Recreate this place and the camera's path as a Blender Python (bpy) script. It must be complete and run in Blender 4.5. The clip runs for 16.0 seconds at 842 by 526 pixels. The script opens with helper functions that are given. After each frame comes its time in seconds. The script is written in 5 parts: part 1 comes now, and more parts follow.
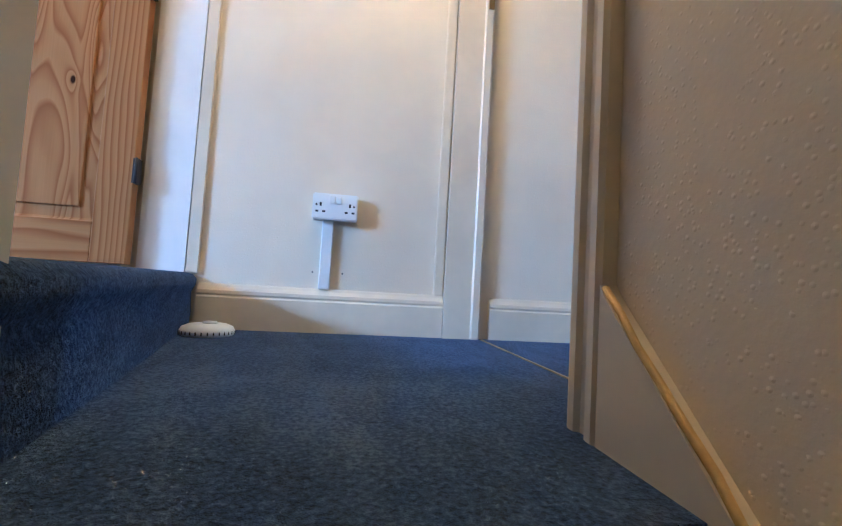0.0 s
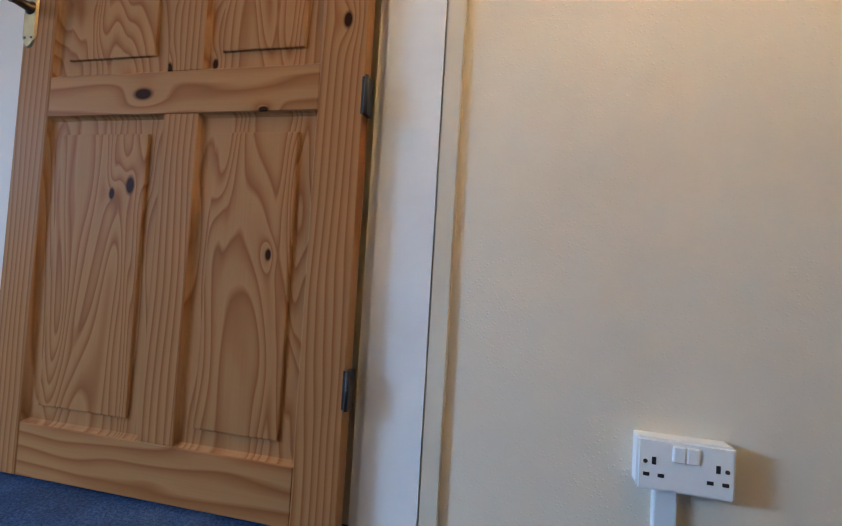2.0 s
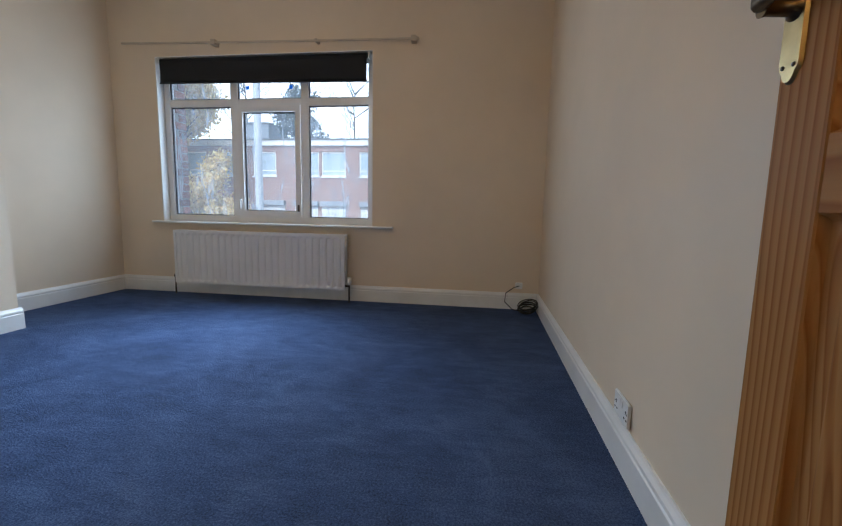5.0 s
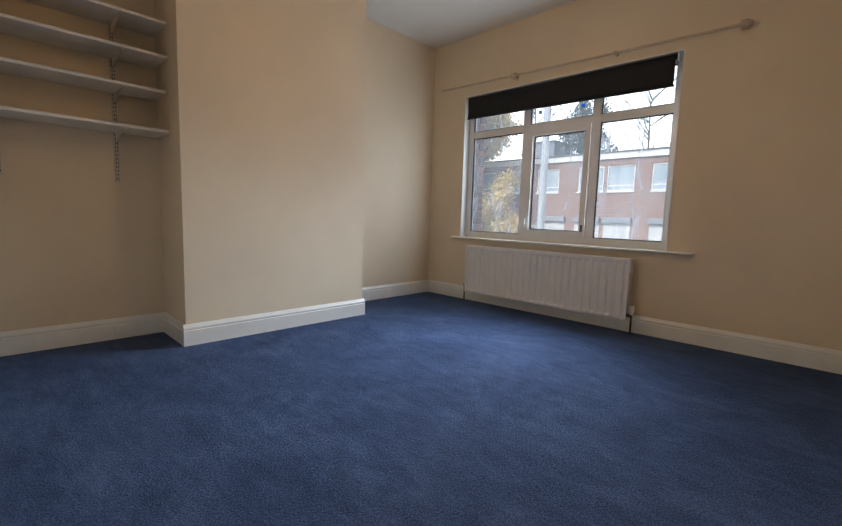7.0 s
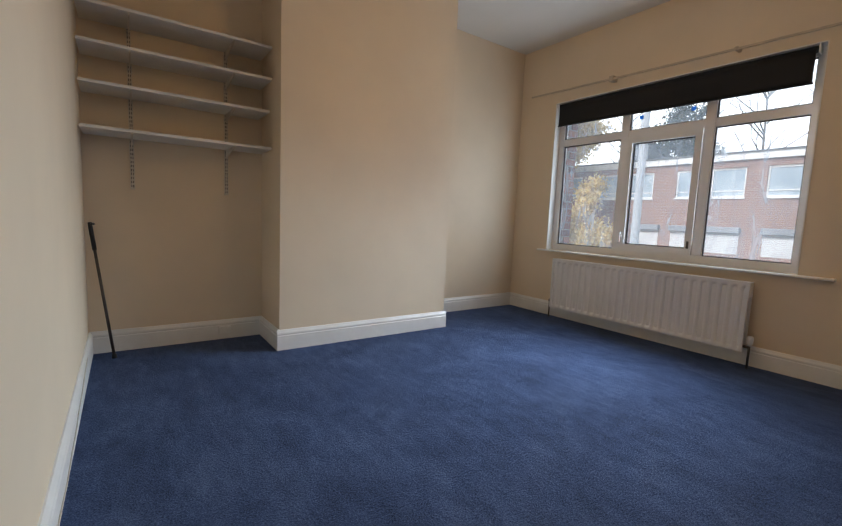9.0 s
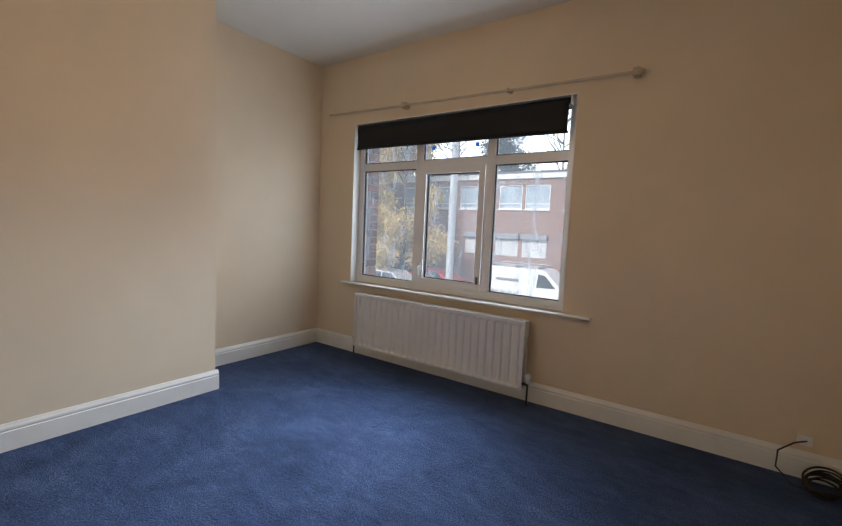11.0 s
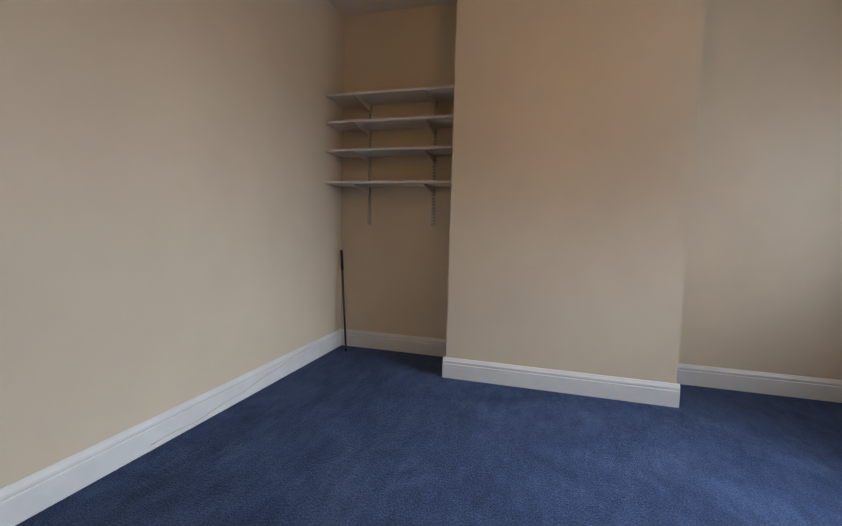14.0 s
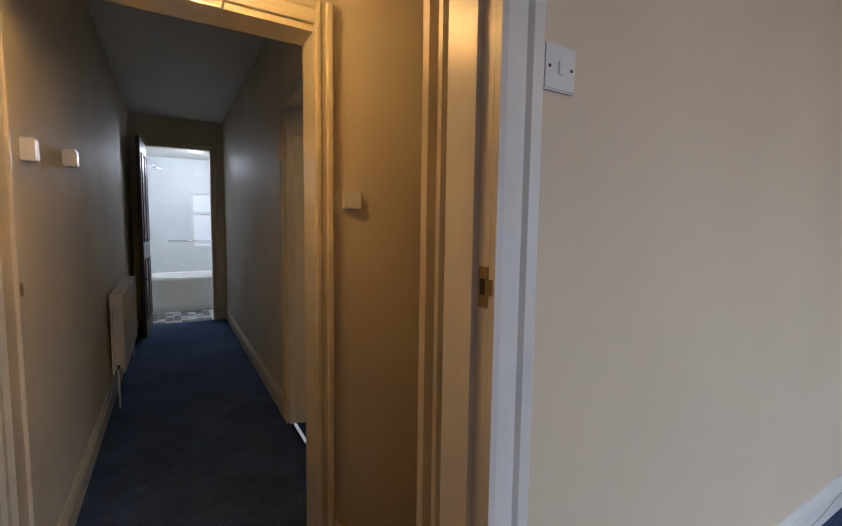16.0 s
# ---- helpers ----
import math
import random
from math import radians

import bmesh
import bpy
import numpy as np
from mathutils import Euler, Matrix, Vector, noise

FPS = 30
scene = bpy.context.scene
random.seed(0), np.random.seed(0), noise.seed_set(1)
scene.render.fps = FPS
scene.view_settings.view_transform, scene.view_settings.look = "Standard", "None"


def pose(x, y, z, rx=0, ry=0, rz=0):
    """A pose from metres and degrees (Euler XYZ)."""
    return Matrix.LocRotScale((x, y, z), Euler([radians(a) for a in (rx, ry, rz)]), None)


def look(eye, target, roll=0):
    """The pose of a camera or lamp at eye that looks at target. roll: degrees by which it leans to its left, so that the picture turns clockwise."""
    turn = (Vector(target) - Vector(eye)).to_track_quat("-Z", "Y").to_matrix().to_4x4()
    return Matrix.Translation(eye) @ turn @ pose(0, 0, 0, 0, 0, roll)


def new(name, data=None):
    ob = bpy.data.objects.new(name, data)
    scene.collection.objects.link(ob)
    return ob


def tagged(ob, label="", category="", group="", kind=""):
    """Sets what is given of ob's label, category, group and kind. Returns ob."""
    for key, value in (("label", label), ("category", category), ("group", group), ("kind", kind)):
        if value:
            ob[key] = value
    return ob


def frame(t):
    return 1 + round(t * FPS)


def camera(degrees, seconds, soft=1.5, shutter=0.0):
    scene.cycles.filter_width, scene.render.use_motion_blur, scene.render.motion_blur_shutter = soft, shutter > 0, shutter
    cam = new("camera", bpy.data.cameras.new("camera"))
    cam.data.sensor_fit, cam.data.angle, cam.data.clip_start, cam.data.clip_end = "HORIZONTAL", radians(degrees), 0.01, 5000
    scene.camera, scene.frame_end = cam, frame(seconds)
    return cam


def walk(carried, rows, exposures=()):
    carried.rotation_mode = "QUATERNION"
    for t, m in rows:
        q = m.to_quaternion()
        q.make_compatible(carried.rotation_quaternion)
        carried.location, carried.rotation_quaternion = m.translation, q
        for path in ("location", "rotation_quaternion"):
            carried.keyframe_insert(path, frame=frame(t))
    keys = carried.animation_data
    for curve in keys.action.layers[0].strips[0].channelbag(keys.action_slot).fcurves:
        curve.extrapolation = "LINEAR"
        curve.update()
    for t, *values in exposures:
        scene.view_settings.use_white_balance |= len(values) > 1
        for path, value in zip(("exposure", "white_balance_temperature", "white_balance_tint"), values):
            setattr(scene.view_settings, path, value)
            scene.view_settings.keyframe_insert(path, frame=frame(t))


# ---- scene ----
cam = camera(89.8, 16.0, soft=1.25)
PATH = [
    (0, (0.723, 2.609, -0.007), (1.027, 4.582, 0.111), 3.3),
    (0.5, (0.685, 2.774, 0.142), (0.867, 4.763, 0.256), 3.2),
    (1, (0.648, 2.915, 0.266), (0.653, 4.91, 0.404), 3.1),
    (1.5, (0.533, 3.073, 0.378), (0.393, 5.064, 0.504), 3.2),
    (2, (0.375, 3.211, 0.526), (-0.105, 5.151, 0.596), 3.4),
    (2.5, (0.248, 3.319, 0.659), (-0.598, 5.132, 0.666), 3.4),
    (3, (0.14, 3.433, 0.745), (-0.995, 5.079, 0.685), 3.4),
    (3.5, (0.025, 3.506, 0.861), (-1.503, 4.789, 0.721), 2.8),
    (4, (-0.084, 3.592, 0.835), (-1.898, 4.411, 0.64), 2.0),
    (4.5, (-0.156, 3.596, 0.831), (-2.118, 3.904, 0.6), 1.8),
    (5, (-0.168, 3.558, 0.855), (-2.131, 3.278, 0.598), 1.2),
    (7.5, (-0.194, 3.487, 0.896), (-1.445, 1.941, 0.683), 2.2),
    (8, (-0.15, 3.41, 0.891), (-1.257, 1.759, 0.676), 2.4),
    (10.5, (-0.606, 3.447, 1.181), (-2.077, 2.104, 1.005), 2.5),
    (11, (-0.898, 3.437, 1.236), (-2.529, 2.292, 1.07), 2.5),
    (11.5, (-1.224, 3.388, 1.244), (-2.939, 2.374, 1.069), 2.2),
    (12, (-1.511, 3.325, 1.212), (-3.255, 2.362, 1.037), 2.2),
    (12.5, (-1.688, 3.277, 1.189), (-3.241, 2.032, 0.994), 1.9),
    (13, (-1.673, 3.258, 1.154), (-2.691, 1.547, 0.962), 1.9),
    (13.5, (-1.718, 3.367, 1.04), (-1.895, 1.38, 0.897), 1.1),
    (14, (-1.711, 3.389, 1.056), (-1.141, 1.479, 0.888), 1.5),
    (14.5, (-1.497, 3.514, 1.187), (-0.419, 1.845, 0.959), 1.1),
    (15, (-1.261, 3.592, 1.176), (0.198, 2.237, 0.984), 1.2),
    (15.5, (-0.946, 3.621, 1.171), (0.688, 2.482, 0.998), 1.5),
    (16, (-0.588, 3.598, 1.217), (1.128, 2.585, 1.05), 0.8),
]
walk(cam, [(t, look(eye, target, roll)) for t, eye, target, roll in PATH],
     exposures=[(0, 1.7, 3950, 8), (1, 1.2, 4150, 7), (2, 0.9, 4350, 6), (3, 1.05, 4450, 4), (3.5, 0.95, 4400, 4), (4, 0.75, 4500, 4), (4.5, 0.35, 4950, 5), (5, 0.0, 5400, 6),
                (8, -0.15, 6300, 9), (11, -0.2, 6250, 10), (12.5, -0.25, 5800, 10), (13.2, -0.45, 5800, 11), (14, -0.4, 6250, 12), (15, 0.0, 6250, 12), (16, -0.45, 5800, 13)])

# ---- world and lights ----
world = bpy.data.worlds.new("overcast_sky")
scene.world = world
world.use_nodes = True
wn = world.node_tree.nodes
sky = wn.new("ShaderNodeTexSky")
sky.sky_type = "NISHITA"
sky.sun_disc = False
sky.sun_elevation = radians(38)
sky.sun_rotation = radians(70)
sky.air_density = 1.0
sky.dust_density = 2.0
wn["Background"].inputs["Strength"].default_value = 0.15
world.node_tree.links.new(sky.outputs["Color"], wn["Background"].inputs["Color"])

sun = new("sun", bpy.data.lights.new("sun", "SUN"))
sun.data.energy = 5.0
sun.data.angle = radians(20)
sun.data.color = (1.0, 0.97, 0.92)
sun.matrix_world = look((36, -13, 30), (0, 0, 0))

window_light = new("window_daylight", bpy.data.lights.new("window_daylight", "AREA"))
window_light.data.shape = "RECTANGLE"
window_light.data.size = 0.9
window_light.data.spread = radians(88)
window_light.data.size_y = 0.5
window_light.data.energy = 25
window_light.data.color = (0.76, 0.88, 1.0)
window_light.matrix_world = look((-3.80, 1.72, 1.40), (-2.8, 1.78, 0.80))

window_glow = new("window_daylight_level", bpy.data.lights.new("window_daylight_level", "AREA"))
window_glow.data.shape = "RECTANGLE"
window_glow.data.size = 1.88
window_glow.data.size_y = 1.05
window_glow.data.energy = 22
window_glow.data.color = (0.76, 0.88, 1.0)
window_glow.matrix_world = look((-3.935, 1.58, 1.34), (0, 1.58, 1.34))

hall_bulb = new("landing_bulb", bpy.data.lights.new("landing_bulb", "POINT"))
hall_bulb.data.energy = 17
hall_bulb.data.color = (1.0, 0.56, 0.17)
hall_bulb.data.shadow_soft_size = 0.05
hall_bulb.location = (0.74, 3.55, 1.95)

room_bulb = new("bedroom_bulb", bpy.data.lights.new("bedroom_bulb", "POINT"))
room_bulb.data.energy = 13
room_bulb.data.color = (1.0, 0.60, 0.25)
room_bulb.data.shadow_soft_size = 0.18
room_bulb.location = (-1.87, 1.93, 2.06)

bath_lamp = new("bathroom_lamp", bpy.data.lights.new("bathroom_lamp", "POINT"))
bath_lamp.data.energy = 40
bath_lamp.data.color = (0.92, 0.96, 1.0)
bath_lamp.data.shadow_soft_size = 0.12
bath_lamp.location = (7.3, 3.3, 2.2)


# ---- materials ----
def mat(name, color=(0.8, 0.8, 0.8), rough=0.5, metal=0.0):
    m = bpy.data.materials.new(name)
    m.use_nodes = True
    b = m.node_tree.nodes["Principled BSDF"]
    b.inputs["Base Color"].default_value = (*color, 1)
    b.inputs["Roughness"].default_value = rough
    b.inputs["Metallic"].default_value = metal
    return m


def nd(m, kind, **values):
    n = m.node_tree.nodes.new(kind)
    for k, v in values.items():
        n.inputs[k].default_value = v
    return n


def ln(m, a, b):
    m.node_tree.links.new(a, b)


def mathn(m, op, a, b=None, c=None):
    n = m.node_tree.nodes.new("ShaderNodeMath")
    n.operation = op
    for i, v in enumerate((a, b, c)):
        if v is None:
            continue
        if isinstance(v, (int, float)):
            n.inputs[i].default_value = v
        else:
            ln(m, v, n.inputs[i])
    return n.outputs[0]


def ramp(m, fac, stops):
    r = m.node_tree.nodes.new("ShaderNodeValToRGB")
    e = r.color_ramp.elements
    while len(e) < len(stops):
        e.new(0.5)
    for i, (p, c) in enumerate(stops):
        e[i].position = p
        e[i].color = (*c, 1)
    ln(m, fac, r.inputs[0])
    return r.outputs[0]


def mixc(m, fac, a, b):
    n = m.node_tree.nodes.new("ShaderNodeMix")
    n.data_type = "RGBA"
    for i, v in ((0, fac), (6, a), (7, b)):
        if isinstance(v, (int, float)):
            n.inputs[i].default_value = v
        elif isinstance(v, tuple):
            n.inputs[i].default_value = (*v, 1)
        else:
            ln(m, v, n.inputs[i])
    return n.outputs[2]


def coords(m, scale=(1, 1, 1), kind="Object"):
    t = m.node_tree.nodes.new("ShaderNodeTexCoord")
    p = nd(m, "ShaderNodeMapping", Scale=scale)
    ln(m, t.outputs[kind], p.inputs[0])
    return p.outputs[0]


def noisen(m, vec, scale, detail=3.0, rough=0.5, dist=0.0):
    n = nd(m, "ShaderNodeTexNoise", Scale=scale, Detail=detail, Roughness=rough, Distortion=dist)
    ln(m, vec, n.inputs["Vector"])
    return n.outputs["Fac"]


def bump(m, height, strength, distance):
    b = nd(m, "ShaderNodeBump", Strength=strength, Distance=distance)
    ln(m, height, b.inputs["Height"])
    ln(m, b.outputs[0], m.node_tree.nodes["Principled BSDF"].inputs["Normal"])


def bsdf(m):
    return m.node_tree.nodes["Principled BSDF"]


def paint(name, color, rough=0.55, vary=0.06, grain=220.0, bump_mm=0.4, strength=0.5, stain=1.3):
    """Painted plaster, paper or wood with slow stains and a fine relief."""
    m = mat(name, color, rough)
    v = coords(m)
    big = noisen(m, v, stain, 4, 0.6)
    fine = noisen(m, v, grain, 3, 0.6)
    dark = tuple(c * (1 - 2 * vary) for c in color)
    lite = tuple(min(1, c * (1 + vary)) for c in color)
    ln(m, ramp(m, big, [(0.3, dark), (0.7, lite)]), bsdf(m).inputs["Base Color"])
    bump(m, fine, strength, bump_mm / 1000)
    return m


M_WALL = paint("cream_wallpaper", (0.74, 0.618, 0.460), 0.62, 0.03, 160, 0.5, 0.35)
M_CEIL = paint("white_ceiling_paint", (0.74, 0.72, 0.68), 0.7, 0.03, 60, 0.4, 0.3)
M_GLOSS = paint("white_gloss_paint", (0.78, 0.77, 0.74), 0.32, 0.04, 35, 0.3, 0.25, 5.0)
M_CREAM = paint("cream_gloss_paint", (0.68, 0.60, 0.45), 0.35, 0.07, 40, 0.4, 0.3, 4.0)
M_UPVC = paint("white_upvc", (0.80, 0.80, 0.80), 0.3, 0.02, 20, 0.1, 0.1, 6.0)
M_PLASTIC = paint("white_plastic", (0.78, 0.78, 0.76), 0.35, 0.02, 30, 0.1, 0.1, 9.0)
M_RAD = paint("white_enamel", (0.76, 0.76, 0.75), 0.35, 0.03, 25, 0.1, 0.15, 4.0)
M_BLACK = paint("black_rubber", (0.012, 0.012, 0.013), 0.5, 0.1, 90, 0.2, 0.2)
M_SLOT = mat("dark_slot", (0.01, 0.01, 0.01), 0.6)
M_BRASS = paint("worn_brass", (0.42, 0.31, 0.14), 0.36, 0.15, 60, 0.1, 0.15, 14.0)
bsdf(M_BRASS).inputs["Metallic"].default_value = 1.0
M_DARKMETAL = paint("tarnished_steel", (0.10, 0.09, 0.08), 0.45, 0.2, 90, 0.2, 0.3, 20.0)
bsdf(M_DARKMETAL).inputs["Metallic"].default_value = 0.8
M_CHROME = mat("chrome", (0.75, 0.75, 0.76), 0.15, 1.0)


def woodchip():
    m = mat("woodchip_wallpaper", (0.74, 0.66, 0.51), 0.6)
    v = coords(m)
    big = noisen(m, v, 1.6, 4, 0.6)
    ln(m, ramp(m, big, [(0.3, (0.66, 0.58, 0.44)), (0.7, (0.77, 0.69, 0.54))]), bsdf(m).inputs["Base Color"])
    vo = nd(m, "ShaderNodeTexVoronoi", Scale=130.0)
    ln(m, v, vo.inputs["Vector"])
    chip = mathn(m, "SUBTRACT", 0.34, vo.outputs["Distance"])
    chip = mathn(m, "MAXIMUM", chip, 0.0)
    keep = mathn(m, "GREATER_THAN", noisen(m, v, 26.0, 3), 0.44)
    h = mathn(m, "MULTIPLY", chip, keep)
    h = mathn(m, "ADD", h, mathn(m, "MULTIPLY", noisen(m, v, 20.0, 3), 0.45))
    h = mathn(m, "ADD", h, mathn(m, "MULTIPLY", noisen(m, v, 140.0, 3), 0.18))
    bump(m, h, 0.36, 0.0045)
    return m


M_CHIP = woodchip()


def carpet(name, deep, mid, light):
    m = mat(name, mid, 0.95)
    v = coords(m)
    tuft = noisen(m, v, 150.0, 3, 0.75)
    patch = noisen(m, v, 1.7, 6, 0.7, 0.8)
    mark = noisen(m, coords(m, (1.0, 0.35, 1.0)), 17.0, 5, 0.7, 0.5)
    f = mathn(m, "ADD", mathn(m, "MULTIPLY", tuft, 0.54), mathn(m, "MULTIPLY", patch, 0.26))
    f = mathn(m, "ADD", f, mathn(m, "MULTIPLY", mark, 0.20))
    ln(m, ramp(m, f, [(0.40, deep), (0.5, mid), (0.60, light)]), bsdf(m).inputs["Base Color"])
    bsdf(m).inputs["Specular IOR Level"].default_value = 0.1
    bsdf(m).inputs["Sheen Weight"].default_value = 0.08
    bsdf(m).inputs["Sheen Tint"].default_value = (0.4, 0.6, 1.0, 1)
    h = mathn(m, "ADD", tuft, mathn(m, "MULTIPLY", noisen(m, v, 60.0, 3), 0.8))
    bump(m, h, 1.0, 0.012)
    return m


M_CARPET = carpet("blue_carpet", (0.023, 0.035, 0.078), (0.053, 0.081, 0.172), (0.105, 0.150, 0.275))


def pine(name, along, amp, freq, knots=()):
    """Varnished pine: growth rings as contour bands of a stretched field; along: the grain's axis (0 x, 2 z)."""
    m = mat(name, (0.5, 0.3, 0.14), 0.48)
    tc = m.node_tree.nodes.new("ShaderNodeTexCoord")
    info = m.node_tree.nodes.new("ShaderNodeObjectInfo")
    sep = m.node_tree.nodes.new("ShaderNodeSeparateXYZ")
    ln(m, tc.outputs["Object"], sep.inputs[0])
    x, z = sep.outputs[0], sep.outputs[2]
    across, length = (x, z) if along == 2 else (z, x)
    shift = mathn(m, "MULTIPLY", info.outputs["Random"], 9.0)
    com = m.node_tree.nodes.new("ShaderNodeCombineXYZ")
    ln(m, mathn(m, "MULTIPLY", across, 5.0), com.inputs[0])
    ln(m, mathn(m, "MULTIPLY", length, 0.95), com.inputs[1])
    ln(m, shift, com.inputs[2])
    field = noisen(m, com.outputs[0], 1.3, 1.6, 0.45, 0.6)
    h = mathn(m, "ADD", mathn(m, "MULTIPLY", across, freq), mathn(m, "MULTIPLY", field, amp))
    spot = None
    for kx, kz, size in knots:
        dx = mathn(m, "MULTIPLY", mathn(m, "SUBTRACT", x, kx), 1.0 if along == 2 else 0.55)
        dz = mathn(m, "MULTIPLY", mathn(m, "SUBTRACT", z, kz), 0.55 if along == 2 else 1.0)
        d2 = mathn(m, "ADD", mathn(m, "MULTIPLY", dx, dx), mathn(m, "MULTIPLY", dz, dz))
        g = mathn(m, "POWER", 2.718, mathn(m, "MULTIPLY", d2, -1.0 / (size * 1.8) ** 2))
        h = mathn(m, "ADD", h, mathn(m, "MULTIPLY", g, 1.3))
        s = mathn(m, "POWER", 2.718, mathn(m, "MULTIPLY", d2, -1.0 / (size * 0.75) ** 2))
        spot = s if spot is None else mathn(m, "MAXIMUM", spot, s)
    saw = mathn(m, "FRACT", h)
    fibre_v = coords(m, (260, 260, 5) if along == 2 else (5, 260, 260))
    fibre = noisen(m, fibre_v, 1.0, 3, 0.6)
    col = ramp(m, saw, [(0.0, (0.410, 0.222, 0.086)), (0.42, (0.378, 0.195, 0.070)), (0.74, (0.270, 0.122, 0.038)),
                        (0.86, (0.215, 0.086, 0.024)), (1.0, (0.405, 0.208, 0.074))])
    col = mixc(m, mathn(m, "MULTIPLY", fibre, 0.45), col, (0.228, 0.094, 0.027))
    tone = noisen(m, coords(m), 3.0, 3)
    col = mixc(m, mathn(m, "MULTIPLY", tone, 0.35), col, (0.304, 0.135, 0.040))
    if spot is not None:
        col = mixc(m, mathn(m, "MINIMUM", mathn(m, "MAXIMUM", mathn(m, "MULTIPLY", mathn(m, "SUBTRACT", spot, 0.25), 2.6), 0.0), 1.0), col, (0.030, 0.011, 0.004))
    ln(m, col, bsdf(m).inputs["Base Color"])
    bump(m, mathn(m, "ADD", mathn(m, "MULTIPLY", saw, 0.4), fibre), 0.25, 0.0006)
    bsdf(m).inputs["Specular IOR Level"].default_value = 0.03
    bsdf(m).inputs["Coat Weight"].default_value = 0.0
    bsdf(m).inputs["Coat Roughness"].default_value = 0.3
    return m


def glass(name):
    m = mat(name, (1, 1, 1), 0.0)
    b = bsdf(m)
    b.inputs["Transmission Weight"].default_value = 1.0
    b.inputs["IOR"].default_value = 1.02
    return m




# ---- building helpers ----
def box(bm, x0, x1, y0, y1, z0, z1):
    vs = [bm.verts.new((x, y, z)) for z in (z0, z1) for y in (y0, y1) for x in (x0, x1)]
    for f in ((0, 2, 3, 1), (4, 5, 7, 6), (0, 1, 5, 4), (1, 3, 7, 5), (3, 2, 6, 7), (2, 0, 4, 6)):
        bm.faces.new([vs[i] for i in f])
    return vs


def boxes(*spans):
    bm = bmesh.new()
    for s in spans:
        box(bm, *s)
    return bm


def soft(bm, width=0.003, segments=2):
    bmesh.ops.bevel(bm, geom=bm.edges[:] , offset=width, segments=segments, affect="EDGES", clamp_overlap=True)
    return bm


def tube(bm, points, radius, sides=10, closed=False):
    """A round bar along the points."""
    pts = [Vector(p) for p in points]
    rings = []
    for i, p in enumerate(pts):
        a = pts[max(i - 1, 0)]
        b = pts[min(i + 1, len(pts) - 1)]
        d = (b - a).normalized()
        side = d.orthogonal() if abs(d.z) > 0.99 else d.cross(Vector((0, 0, 1)))
        side.normalize()
        up = side.cross(d)
        r = radius[i] if isinstance(radius, (list, tuple)) else radius
        rings.append([bm.verts.new(p + r * (math.cos(2 * math.pi * k / sides) * side + math.sin(2 * math.pi * k / sides) * up)) for k in range(sides)])
    for a, b in zip(rings, rings[1:]):
        for k in range(sides):
            f = bm.faces.new((a[k], a[(k + 1) % sides], b[(k + 1) % sides], b[k]))
            f.smooth = True
    if not closed:
        bm.faces.new(rings[0][::-1])
        bm.faces.new(rings[-1])
    return bm


def lathe(bm, centre, profile, sides=28, axis="z"):
    """A turned body: profile of (radius, height)."""
    rings = []
    c = Vector(centre)
    for r, h in profile:
        ring = []
        for k in range(sides):
            a = 2 * math.pi * k / sides
            u, w = r * math.cos(a), r * math.sin(a)
            off = Vector((u, w, h)) if axis == "z" else (Vector((h, u, w)) if axis == "x" else Vector((u, h, w)))
            ring.append(bm.verts.new(c + off))
        rings.append(ring)
    for a, b in zip(rings, rings[1:]):
        for k in range(sides):
            f = bm.faces.new((a[k], a[(k + 1) % sides], b[(k + 1) % sides], b[k]))
            f.smooth = True
    bm.faces.new(rings[0][::-1])
    bm.faces.new(rings[-1])
    bmesh.ops.recalc_face_normals(bm, faces=bm.faces[:])
    return bm


def sweep(bm, profile, a, b, normal):
    """A straight moulding from a to b: profile of (out, up) along the wall's normal."""
    a, b, n = Vector(a), Vector(b), Vector(normal)
    ends = [[bm.verts.new(p + n * o + Vector((0, 0, u))) for o, u in profile] for p in (a, b)]
    k = len(profile)
    for i in range(k):
        bm.faces.new((ends[0][i], ends[0][(i + 1) % k], ends[1][(i + 1) % k], ends[1][i]))
    bm.faces.new(ends[0][::-1])
    bm.faces.new(ends[1])
    bmesh.ops.recalc_face_normals(bm, faces=bm.faces[:])
    return bm


def mesh_object(name, bm, material):
    me = bpy.data.meshes.new(name)
    bm.to_mesh(me)
    bm.free()
    if material is not None:
        me.materials.append(material)
    return new(name, me)


def part(name, bm, material, parent, label=""):
    ob = mesh_object(name, bm, material)
    ob.parent = parent
    if label:
        tagged(ob, label)
    return ob


def thing(name, label, category, at=(0, 0, 0), group="", rz=0.0):
    ob = new(name)
    ob.matrix_world = pose(*at, 0, 0, rz)
    ob.empty_display_size = 0.1
    return tagged(ob, label, category, group)


def structure(name, bm, material, label=""):
    return tagged(mesh_object(name, bm, material), label, kind="structure")


